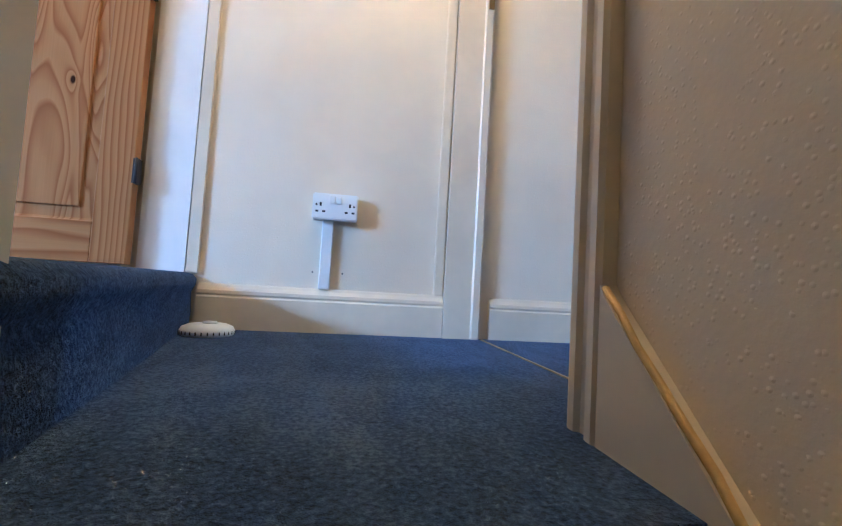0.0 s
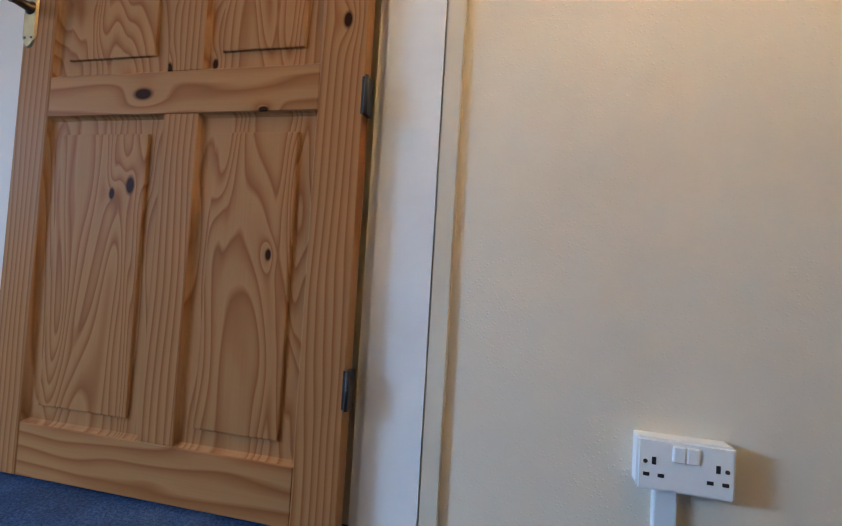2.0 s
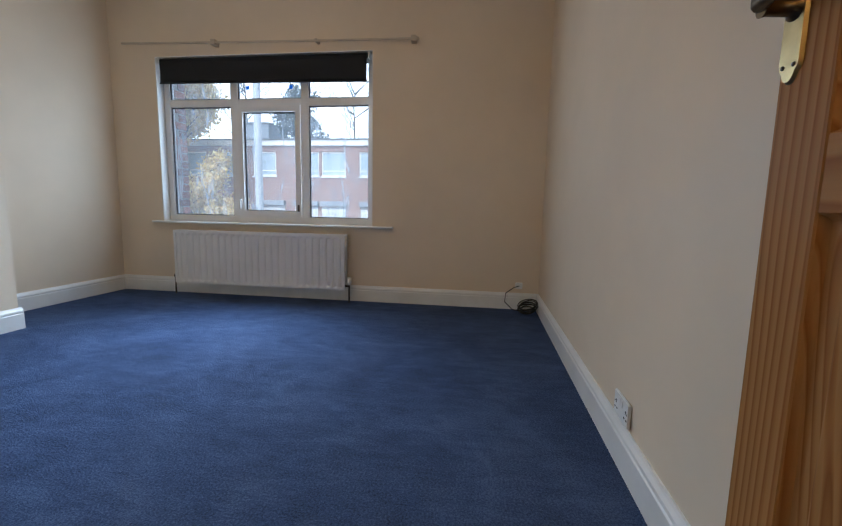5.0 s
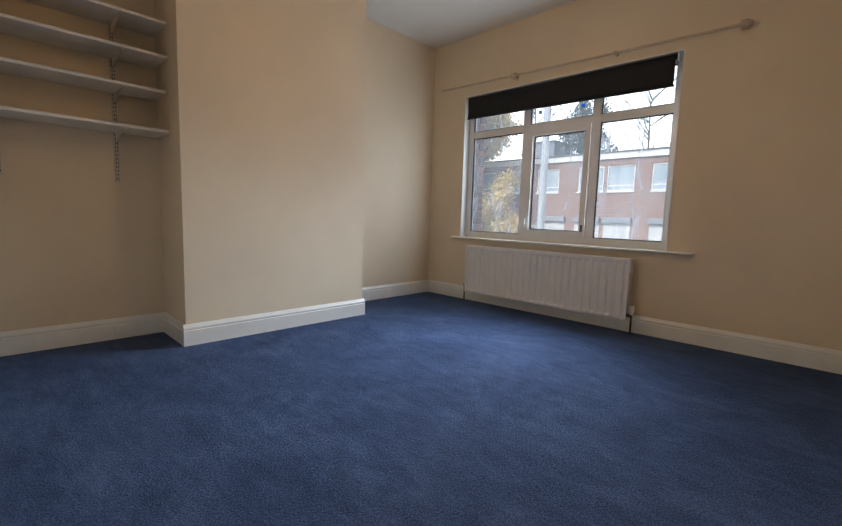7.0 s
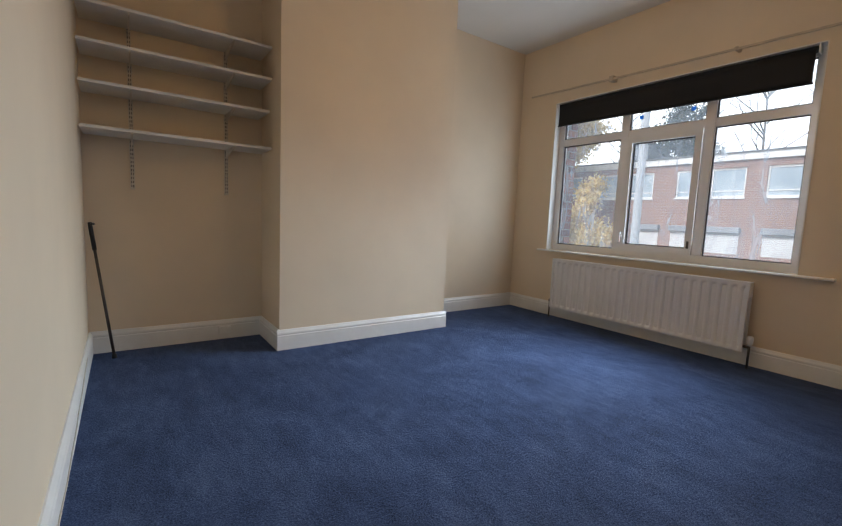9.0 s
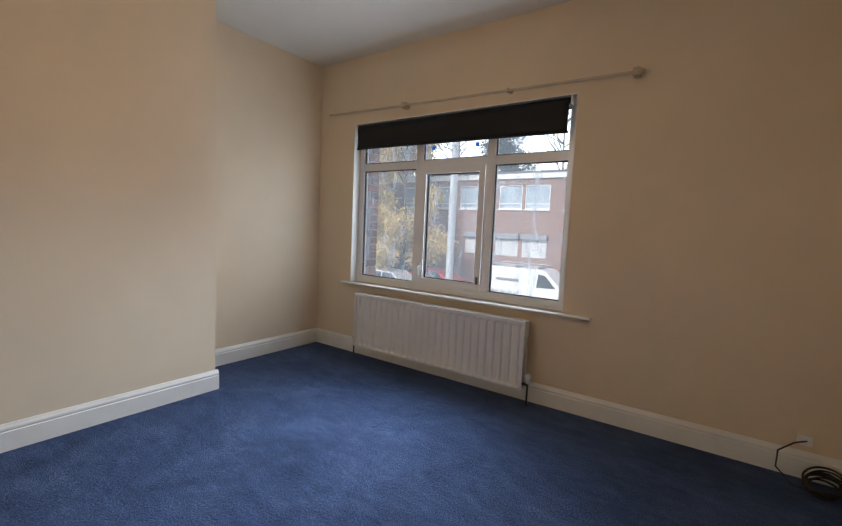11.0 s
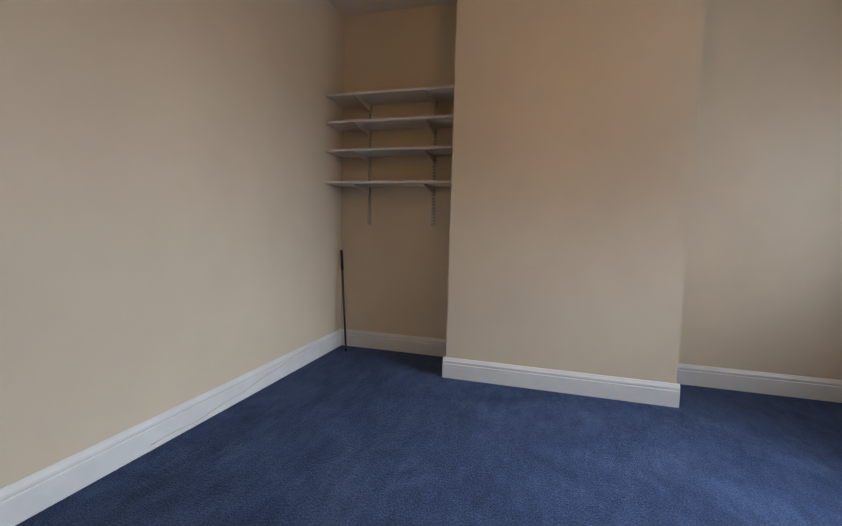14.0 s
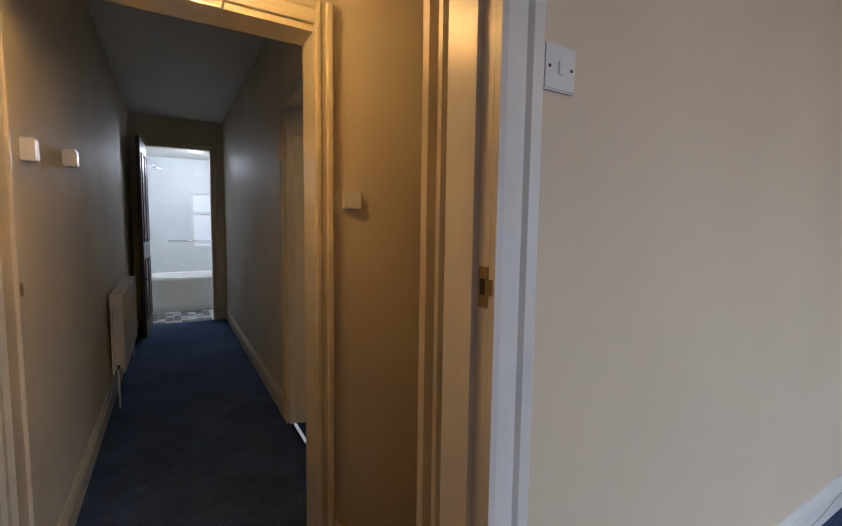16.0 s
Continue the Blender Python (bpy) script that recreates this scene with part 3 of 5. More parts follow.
def streaked():
    m = M_STREAK_HAZE
    t = m.node_tree
    t.nodes.remove(bsdf(m))
    out = t.nodes["Material Output"]
    clear = t.nodes.new("ShaderNodeBsdfTransparent")
    gloss = nd(m, "ShaderNodeBsdfGlossy", Roughness=0.02)
    streak_haze = nd(m, "ShaderNodeBsdfTranslucent", Color=(0.80, 0.9, 1.0, 1))
    lay = nd(m, "ShaderNodeLayerWeight", Blend=0.12)
    a = t.nodes.new("ShaderNodeMixShader")
    b = t.nodes.new("ShaderNodeMixShader")
    v = coords(m, (1, 1.6, 0.35))
    f = noisen(m, v, 5.0, 5, 0.6, 0.8)
    f = mathn(m, "MULTIPLY", mathn(m, "MAXIMUM", mathn(m, "SUBTRACT", f, 0.50), 0.0), 0.9)
    # even 0.16 is haze painted in to brighten the view; the noise is smears
    ln(m, mathn(m, "ADD", f, 0.16), a.inputs[0])
    ln(m, clear.outputs[0], a.inputs[1])
    ln(m, streak_haze.outputs[0], a.inputs[2])
    ln(m, mathn(m, "MULTIPLY", lay.outputs["Fresnel"], 0.5), b.inputs[0])
    ln(m, a.outputs[0], b.inputs[1])
    ln(m, gloss.outputs[0], b.inputs[2])
    ln(m, b.outputs[0], out.inputs[0])


streaked()
win = tagged(new("window_1"), "white plastic window with three lights over three", "window", kind="structure")
FX0, FX1 = -4.005, -3.945
bm = boxes((FX0, FX1, WY0, WY0 + 0.058, WZ0, WZ1), (FX0, FX1, WY1 - 0.058, WY1, WZ0, WZ1),
           (FX0, FX1, WY0 + 0.058, WY1 - 0.058, WZ0, WZ0 + 0.062), (FX0, FX1, WY0 + 0.058, WY1 - 0.058, WZ1 - 0.058, WZ1))
part("window_frame", bm, M_UPVC, win)
MU = (1.236, 1.925)
TZ = 1.787
for y in MU:
    part("mullion", soft(boxes((FX0 + 0.002, FX1 - 0.002, y - 0.036, y + 0.036, WZ0 + 0.06, WZ1 - 0.056)), 0.004, 1), M_UPVC, win)
bays = [(WY0 + 0.058, MU[0] - 0.036), (MU[0] + 0.036, MU[1] - 0.036), (MU[1] + 0.036, WY1 - 0.058)]
for a, b in bays:
    part("transom", soft(boxes((FX0 + 0.003, FX1 - 0.003, a - 0.004, b + 0.004, TZ - 0.034, TZ + 0.034)), 0.004, 1), M_UPVC, win)
GX = -3.975
M_GASKET = mat("grey_gasket", (0.05, 0.05, 0.055), 0.6)
for i, (a, b) in enumerate(bays):
    for z0, z1 in ((WZ0 + 0.062, TZ - 0.034), (TZ + 0.034, WZ1 - 0.058)):
        y0, y1, c0, c1 = a, b, z0, z1
        if i == 1 and z0 < 1.2:
            s = 0.052
            bm = boxes((FX0 + 0.01, FX1 + 0.016, a, a + s, z0, z1), (FX0 + 0.01, FX1 + 0.016, b - s, b, z0, z1),
                       (FX0 + 0.01, FX1 + 0.016, a + s, b - s, z0, z0 + s), (FX0 + 0.01, FX1 + 0.016, a + s, b - s, z1 - s, z1))
            sash = part("casement", bm, M_UPVC, win, "opening casement with a white handle")
            bm = bmesh.new()
            box(bm, FX1 + 0.016, FX1 + 0.026, a + 0.014, a + 0.034, 0.86, 0.93)
            tube(bm, [(FX1 + 0.032, a + 0.024, 0.90), (FX1 + 0.045, a + 0.024, 0.905), (FX1 + 0.046, a + 0.024, 0.86), (FX1 + 0.044, a + 0.022, 0.81)], 0.008, 8)
            part("handle", bm, M_PLASTIC, sash)
            bm = soft(boxes((FX1 + 0.016, FX1 + 0.028, b - 0.034, b - 0.018, 0.80, 0.86)), 0.002, 1)
            part("catch", bm, M_DARKMETAL, sash)
            y0, y1, c0, c1 = a + s, b - s, z0 + s, z1 - s
        g = 0.007
        bm = boxes((GX - 0.004, GX + 0.012, y0, y0 + g, c0, c1), (GX - 0.004, GX + 0.012, y1 - g, y1, c0, c1),
                   (GX - 0.004, GX + 0.012, y0 + g, y1 - g, c0, c0 + g), (GX - 0.004, GX + 0.012, y0 + g, y1 - g, c1 - g, c1))
        part("gasket", bm, M_GASKET, win)
        pane = part("pane", boxes((GX, GX + 0.004, y0 + 0.002, y1 - 0.002, c0 + 0.002, c1 - 0.002)), M_STREAK_HAZE, win)
        pane.visible_shadow = False
# small leaded hearts and blue markers taped in the middle top light
M_BLUE = mat("blue_tape", (0.02, 0.20, 0.85), 0.5)
bsdf(M_BLUE).inputs["Transmission Weight"].default_value = 0.6
M_LEAD = mat("lead_strip", (0.16, 0.16, 0.17), 0.5)
for y in (1.365, 1.785):
    bm = boxes((GX + 0.0045, GX + 0.006, y - 0.017, y + 0.017, 1.908, 1.940))
    tagged(mesh_object("blue_tape", bm, M_BLUE), "scrap of bright blue tape on the window glass", "tape")
for y in (1.52, 1.63):
    bm = bmesh.new()
    tube(bm, [(GX + 0.006, y + 0.052 * math.cos(math.pi * k / 10), 1.935 - 0.055 * math.sin(math.pi * k / 10)) for k in range(11)], 0.0022, 6)
    tagged(mesh_object("hanging_wire", bm, M_LEAD), "loop of dark wire hanging on the window", "wire")

structure("window_reveal", boxes((FX1 + 0.001, XW + 0.002, WY0 - 0.004, WY0 + 0.004, WZ0, WZ1), (FX1 + 0.001, XW + 0.002, WY1 - 0.004, WY1 + 0.004, WZ0, WZ1),
                                 (FX1 + 0.001, XW + 0.002, WY0 + 0.004, WY1 - 0.004, WZ1 - 0.004, WZ1 + 0.004)), M_GLOSS, "white painted window reveal")
bm = bmesh.new()
nose = [(0.0, 0.0), (0.092, 0.0), (0.096, 0.002), (0.098, 0.008), (0.096, 0.014), (0.092, 0.016), (0.0, 0.016)]
sweep(bm, [(o - 0.04, u) for o, u in nose], (XW, 0.44, WZ0 - 0.016), (XW, 2.775, WZ0 - 0.016), (1, 0, 0))
box(bm, FX1 - 0.02, XW - 0.039, WY0 + 0.002, WY1 - 0.002, WZ0 - 0.022, WZ0 - 0.0005)
structure("window_sill", bm, M_GLOSS, "white gloss window board")

# roller blind
blind = thing("roller_blind", "black roller blind drawn a little way down", "blind", (-3.885, 1.545, 2.147))
M_BLIND = paint("black_blind_cloth", (0.006, 0.007, 0.010), 0.75, 0.2, 300, 0.3, 0.4, 3.0)
bm = bmesh.new()
tube(bm, [(0, -0.985, 0), (0, 0.985, 0)], 0.021, 18)
part("roller", bm, M_BLIND, blind)
bm = bmesh.new()
cols = []
for i in range(41):
    y = -0.98 + 1.96 * i / 40
    cols.append([bm.verts.new((0.021 + 0.003 * math.sin(j * 1.4 + i * 0.05) * (j > 0), y, -0.195 * j / 6 - 0.010 * (y + 0.98) * (j / 6))) for j in range(7)])
for a, b in zip(cols, cols[1:]):
    for j in range(6):
        bm.faces.new((a[j], b[j], b[j + 1], a[j + 1])).smooth = True
cl = part("cloth", bm, M_BLIND, blind)
sol = cl.modifiers.new("thickness", "SOLIDIFY")
sol.thickness = 0.0012
bm = bmesh.new()
tube(bm, [(0.022, -0.985, -0.197), (0.022, 0.985, -0.2165)], 0.007, 8)
part("bottom_bar", bm, M_BLIND, blind)
for y in (-0.996, 0.996):
    part("bracket", soft(boxes((-0.03, 0.025, y - 0.004, y + 0.004, -0.03, 0.03)), 0.001, 1), M_PLASTIC, blind)

# curtain track; the tan is a paler track's shade put into its colour
M_TRACK = paint("shade_toned_plastic", (0.52, 0.43, 0.32), 0.45, 0.08, 30, 0.2, 0.2, 9.0)
track = thing("curtain_track", "slim plastic curtain track in shade-toned tan above the window", "curtain track", (XW, 1.60, 2.262))
bm = bmesh.new()
pts = [(0.062, -1.355 + 2.71 * k / 15, 0.022 - 0.046 * k / 15 - 0.004 * math.sin(math.pi * k / 15)) for k in range(16)]
for a, b in zip(pts, pts[1:]):
    vs = [bm.verts.new((p[0] + ox, p[1], p[2] + oz)) for p in (a, b) for ox, oz in ((-0.006, -0.007), (0.006, -0.007), (0.006, 0.007), (-0.006, 0.007))]
    for i in range(4):
        bm.faces.new((vs[i], vs[(i + 1) % 4], vs[4 + (i + 1) % 4], vs[4 + i]))
bmesh.ops.remove_doubles(bm, verts=bm.verts[:], dist=0.0001)
bmesh.ops.holes_fill(bm, edges=bm.edges[:])
bmesh.ops.recalc_face_normals(bm, faces=bm.faces[:])
part("rail", bm, M_TRACK, track)
for y, z in ((-0.45, 0.004), (1.34, -0.024), (0.50, -0.012)):
    big = 1.0 if y != 0.50 else 0.55
    part("bracket", soft(boxes((0.0, 0.075, y - 0.022 * big, y + 0.022 * big, z - 0.022 * big, z + 0.026 * big)), 0.004, 1), M_TRACK, track)
bm = bmesh.new()
lathe(bm, (0.062, 1.37, -0.026), [(0.006, -0.02), (0.016, -0.012), (0.018, 0.0), (0.012, 0.014), (0.002, 0.018)], 14, "y")
part("end_stop", bm, M_TRACK, track)


# ---- radiators ----
def radiator(name, label, length, height, flutes, at, rz, valve=True):
    """A double panel radiator; local x along it, -y the front, z from its bottom edge."""
    r = thing(name, label, "radiator", at, rz=rz)

    def panel(y_front):
        bm = bmesh.new()
        n = flutes * 8
        zs = [0.0, 0.018, 0.030, 0.045, height - 0.045, height - 0.030, height - 0.018, height]
        amp = [0, 0, 0.35, 1, 1, 0.35, 0, 0]
        cols = []
        for i in range(n + 1):
            x = -length / 2 + 0.02 + (length - 0.04) * i / n
            w = math.cos(2 * math.pi * i / 8)
            d = 0.5 + 0.5 * max(-1, min(1, 2.6 * w))
            cols.append([bm.verts.new((x, y_front + 0.022 * d * a, z)) for z, a in zip(zs, amp)])
        for a, b in zip(cols, cols[1:]):
            for j in range(7):
                bm.faces.new((a[j], b[j], b[j + 1], a[j + 1])).smooth = True
        for s in (-1, 1):
            x0, x1 = sorted((s * length / 2, s * (length / 2 - 0.02)))
            box(bm, x0, x1, y_front, y_front + 0.012, 0.0, height)
        bmesh.ops.recalc_face_normals(bm, faces=bm.faces[:])
        return bm

    part("front_panel", panel(-0.098), M_RAD, r, "fluted white front panel")
    part("back_panel", boxes((-length / 2, length / 2, -0.030, -0.018, 0.0, height)), M_RAD, r)
    bm = boxes((-length / 2 + 0.02, length / 2 - 0.02, -0.086, -0.080, 0.01, height - 0.004))
    for k in range(int(length / 0.03)):
        x = -length / 2 + 0.02 + 0.03 * k
        box(bm, x, x + 0.002, -0.080, -0.032, 0.03, height - 0.02)
    tagged(part("convector", bm, M_RAD, r), kind="stuff")
    bm = bmesh.new()
    for k in range(int(length / 0.022)):
        x = -length / 2 + 0.012 + 0.022 * k
        box(bm, x, x + 0.006, -0.094, -0.022, height - 0.002, height + 0.004)
    box(bm, -length / 2, length / 2, -0.100, -0.092, height - 0.012, height + 0.006)
    box(bm, -length / 2, length / 2, -0.026, -0.016, height - 0.012, height + 0.006)
    tagged(part("top_grille", bm, M_RAD, r), kind="stuff")
    for s in (-1, 1):
        x0, x1 = sorted((s * length / 2, s * (length / 2 + 0.004)))
        part("end_cover", soft(boxes((x0, x1, -0.092, -0.022, height - 0.10, height + 0.005)), 0.001, 1), M_RAD, r)
    for s in (-1, 1):
        bm = bmesh.new()
        tube(bm, [(s * (length / 2 - 0.01), -0.058, 0.035), (s * (length / 2 + 0.03), -0.058, 0.035)], 0.010, 10)
        tube(bm, [(s * (length / 2 + 0.03), -0.058, 0.05), (s * (length / 2 + 0.03), -0.058, -at[2] + FLOOR_AT)], 0.0075, 10)
        part("pipe", bm, M_DARKMETAL if valve else M_RAD, r)
    bm = bmesh.new()
    if valve:
        lathe(bm, (length / 2 + 0.03, -0.058, 0.045), [(0.012, 0.0), (0.013, 0.012), (0.020, 0.016), (0.021, 0.05), (0.019, 0.066), (0.012, 0.070)], 16)
    else:
        lathe(bm, (length / 2 + 0.03, -0.058, 0.045), [(0.010, 0.0), (0.014, 0.006), (0.014, 0.03), (0.008, 0.034)], 12)
    part("valve", bm, M_PLASTIC, r, "white radiator valve head")
    bm = bmesh.new()
    lathe(bm, (-length / 2 - 0.03, -0.058, 0.045), [(0.009, 0.0), (0.011, 0.006), (0.011, 0.024), (0.007, 0.028)], 12)
    part("lockshield", bm, M_DARKMETAL, r)
    for x in (-length * 0.3, length * 0.3):
        part("wall_bracket", boxes((x - 0.015, x + 0.015, -0.018, 0.043, 0.06, height - 0.06)), M_RAD, r)
    return r


FLOOR_AT = 0.0
radiator("radiator", "white fluted double radiator below the window", 1.648, 0.487, 25, (XW + 0.043, 1.547, 0.116), 90)
FLOOR_AT = ZL
radiator("radiator", "white double radiator on the dim corridor wall", 1.32, 0.60, 26, (3.92, YLW - 0.01, 0.08), 0, False)


# ---- shelves in the alcove ----
M_SHELF = paint("white_shelf_board", (0.72, 0.70, 0.66), 0.45, 0.05, 30, 0.2, 0.2, 5.0)
M_UPRIGHT = paint("grey_white_metal", (0.64, 0.58, 0.49), 0.4, 0.08, 60, 0.1, 0.2, 12.0)
shelf_z = (2.070, 1.864, 1.647, 1.401)
for i, z in enumerate(shelf_z):
    right = -1.045 if i != 2 else -1.03
    bm = soft(boxes((right, -0.002, 0.070, 0.366, z - 0.018, z)), 0.0015, 1)
    tagged(mesh_object("shelf_board", bm, M_SHELF), "white painted alcove shelf on metal brackets", "shelf", "alcove shelves")
for x in (-0.246, -0.808):
    up = thing("shelf_upright", "slotted metal shelf upright on the alcove wall", "shelf support", (x, YS, 1.064), group="shelf uprights")
    part("channel", boxes((-0.013, 0.013, 0.0, 0.003, 0, 1.04), (-0.013, -0.010, 0.003, 0.013, 0, 1.04), (0.010, 0.013, 0.003, 0.013, 0, 1.04), (-0.010, 0.010, 0.010, 0.013, 0, 1.04)), M_UPRIGHT, up)
    bm = bmesh.new()
    for k in range(40):
        for dx in (-0.005, 0.005):
            box(bm, dx - 0.002, dx + 0.002, 0.0131, 0.0136, 0.015 + 0.0255 * k, 0.029 + 0.0255 * k)
    part("slots", bm, M_SLOT, up)
    for z in shelf_z:
        bm = bmesh.new()
        zz = z - 0.0185 - 1.064
        vs = [bm.verts.new((dx, y, zz + dz)) for dx in (-0.004, 0.004) for y, dz in ((0.012, 0.0), (0.30, 0.0), (0.30, -0.010), (0.012, -0.055))]
        bm.faces.new(vs[:4])
        bm.faces.new(vs[4:][::-1])
        for q in range(4):
            bm.faces.new((vs[q], vs[(q + 1) % 4], vs[4 + (q + 1) % 4], vs[4 + q]))
        bmesh.ops.recalc_face_normals(bm, faces=bm.faces[:])
        part("bracket", bm, M_UPRIGHT, up)

# grabber pole leaning in the alcove corner
pole = thing("pole", "slim dark metal pole leaning in the alcove corner", "pole", (-0.122, 0.215, 0.0))
top = Vector((0.103, -0.099, 0.847))
bm = bmesh.new()
tube(bm, [tuple(top * 0.02), tuple(top * 0.86)], 0.0085, 12)
part("shaft", bm, M_DARKMETAL, pole)
bm = bmesh.new()
tube(bm, [tuple(top * 0.80), tuple(top * 0.97), tuple(top * 1.0)], [0.012, 0.012, 0.010], 12)
tube(bm, [tuple(top * 0.985), tuple(top * 0.985 + Vector((-0.020, 0.030, 0.004)))], 0.007, 8)
part("grip", bm, M_BLACK, pole)
bm = bmesh.new()
lathe(bm, (0.001, -0.001, 0.0), [(0.014, 0.0), (0.013, 0.012), (0.010, 0.028)], 12)
part("rubber_foot", bm, M_BLACK, pole)

# phone point on the alcove skirting and a loose cable on the door wall's skirting
bm = soft(boxes((-0.83, -0.745, YS + 0.019, YS + 0.042, 0.045, 0.098)), 0.004)
tagged(mesh_object("phone_point", bm, M_PLASTIC), "small white phone point on the alcove skirting", "phone socket")
bm = bmesh.new()
tube(bm, [(XE - 0.022, 1.95 - 0.045 * k, 0.028 + 0.11 * max(0, (k - 6) / 24) ** 1.3 + 0.004 * math.sin(k * 0.8)) for k in range(31)], 0.0022, 6)
tagged(mesh_object("loose_cable", bm, M_UPRIGHT), "thin grey cable tacked along the skirting", "cable")

# coil of black cable in the corner
coil = thing("cable_coil", "coil of black aerial cable lying in the corner", "cable", (-3.715, 3.945, 0.0))
rng = random.Random(4)
for k in range(7):
    r = 0.078 + 0.022 * rng.random()
    cx, cy, cz = 0.02 * rng.random(), 0.02 * rng.random(), 0.010 + 0.008 * k
    tilt = 0.10 + 0.28 * rng.random()
    pts = [(cx + r * math.cos(a), cy + 0.8 * r * math.sin(a), max(0.006, cz + tilt * r * math.cos(a - 2.4) + 0.02)) for a in [2 * math.pi * q / 24 for q in range(25)]]
    part("loop", tube(bmesh.new(), pts, 0.0048, 7), M_BLACK, coil)
bm = bmesh.new()
tube(bm, [(0.07, -0.02, 0.03), (0.09, -0.12, 0.05), (0.05, -0.18, 0.10), (-0.02, -0.17, 0.16), (-0.08, -0.10, 0.20), (-0.125, -0.03, 0.215)], 0.0042, 7)
part("tail", bm, M_BLACK, coil)
bm = soft(boxes((XW, XW + 0.035, 3.86, 3.92, 0.185, 0.235)), 0.004)
tagged(mesh_object("aerial_point", bm, M_PLASTIC), "small white aerial point above the skirting", "aerial socket")


# ---- pendant lamps ----
def glow(name, color, strength):
    m = mat(name, color, 0.6)
    bsdf(m).inputs["Emission Color"].default_value = (*color, 1)
    bsdf(m).inputs["Emission Strength"].default_value = strength
    return m


pend = thing("pendant_lamp", "lit round paper pendant shade below the bedroom ceiling", "ceiling lamp", (-1.87, 1.93, 2.14))
M_PAPER = glow("lit_paper", (1.0, 0.66, 0.28), 1.6)
bm = bmesh.new()
lathe(bm, (0, 0, 0), [(0.02, 0.0), (0.07, 0.008), (0.115, 0.035), (0.14, 0.08), (0.148, 0.13), (0.14, 0.18), (0.115, 0.225), (0.06, 0.255), (0.03, 0.262)], 32)
part("shade", bm, M_PAPER, pend)
bm = bmesh.new()
tube(bm, [(0, 0, 0.26), (0, 0, ZC - 2.14 - 0.02)], 0.003, 6)
part("flex", bm, M_PLASTIC, pend)
bm = bmesh.new()
lathe(bm, (0, 0, ZC - 2.14 - 0.035), [(0.012, 0.0), (0.04, 0.012), (0.048, 0.035)], 24)
part("ceiling_rose", bm, M_PLASTIC, pend)

lan = thing("lantern", "lit cream metal lantern with scrolled skirt on the landing", "ceiling lamp", (0.74, 3.55, 1.855))
M_LAN = paint("cream_metal", (0.75, 0.66, 0.45), 0.4, 0.05, 60, 0.2, 0.2, 9.0)
M_LITGLASS = glow("lit_glass", (1.0, 0.70, 0.26), 3.0)
W = 0.10
for sx in (-1, 1):
    for sy in (-1, 1):
        bm = bmesh.new()
        tube(bm, [(sx * W, sy * W, 0.0), (sx * W, sy * W, 0.25)], 0.004, 6)
        part("corner_bar", bm, M_LAN, lan)
for k in range(4):
    a = math.pi / 2 * k
    c, s = math.cos(a), math.sin(a)
    def rot(u, v, z):
        return (c * u - s * v, s * u + c * v, z)
    bm = bmesh.new()
    for z in (0.0, 0.062, 0.25):
        tube(bm, [rot(-W, -W, z), rot(W, -W, z)], 0.0035, 6)
    for j in range(3):
        u0 = -W + W * 2 * (j + 0.5) / 3
        sp = [rot(u0 + (0.028 - 0.0035 * q) * math.cos(q * 0.75), -W, 0.031 + (0.026 - 0.0032 * q) * math.sin(q * 0.75)) for q in range(9)]
        tube(bm, sp, 0.003, 6)
        lathe(bm, rot(u0, -W, 0.028), [(0.003, -0.004), (0.007, 0.0), (0.003, 0.004)], 8)
    for u in (-W / 3, W / 3):
        tube(bm, [rot(u, -W, 0.062), rot(u, -W, 0.25)], 0.002, 5)
    part("scroll_side", bm, M_LAN, lan)
    bm = bmesh.new()
    vs = [bm.verts.new(rot(u, v, z)) for u, v, z in ((-W + 0.005, -W + 0.006, 0.066), (W - 0.005, -W + 0.006, 0.066), (W - 0.005, -W + 0.006, 0.246), (-W + 0.005, -W + 0.006, 0.246),
                                                    (-W + 0.005, -W + 0.009, 0.066), (W - 0.005, -W + 0.009, 0.066), (W - 0.005, -W + 0.009, 0.246), (-W + 0.005, -W + 0.009, 0.246))]
    for f in ((0, 1, 2, 3), (7, 6, 5, 4), (0, 4, 5, 1), (1, 5, 6, 2), (2, 6, 7, 3), (3, 7, 4, 0)):
        bm.faces.new([vs[i] for i in f])
    pn = part("pane", bm, M_LITGLASS, lan)
    pn.visible_shadow = False
bm = bmesh.new()
for k in range(12):
    z = 0.26 + 0.042 * k
    tube(bm, [(0.010 * math.cos(q * math.pi / 5), 0.0 if k % 2 else 0.010 * math.cos(q * math.pi / 5), z + 0.024 * math.sin(q * math.pi / 5)) if k % 2 else
              (0.0, 0.010 * math.cos(q * math.pi / 5), z + 0.024 * math.sin(q * math.pi / 5)) for q in range(11)], 0.002, 5)
part("chain", bm, M_LAN, lan)
bm = bmesh.new()
lathe(bm, (0, 0, ZH - 1.855 - 0.03), [(0.01, 0.0), (0.04, 0.01), (0.05, 0.03)], 20)
part("ceiling_rose", bm, M_LAN, lan)


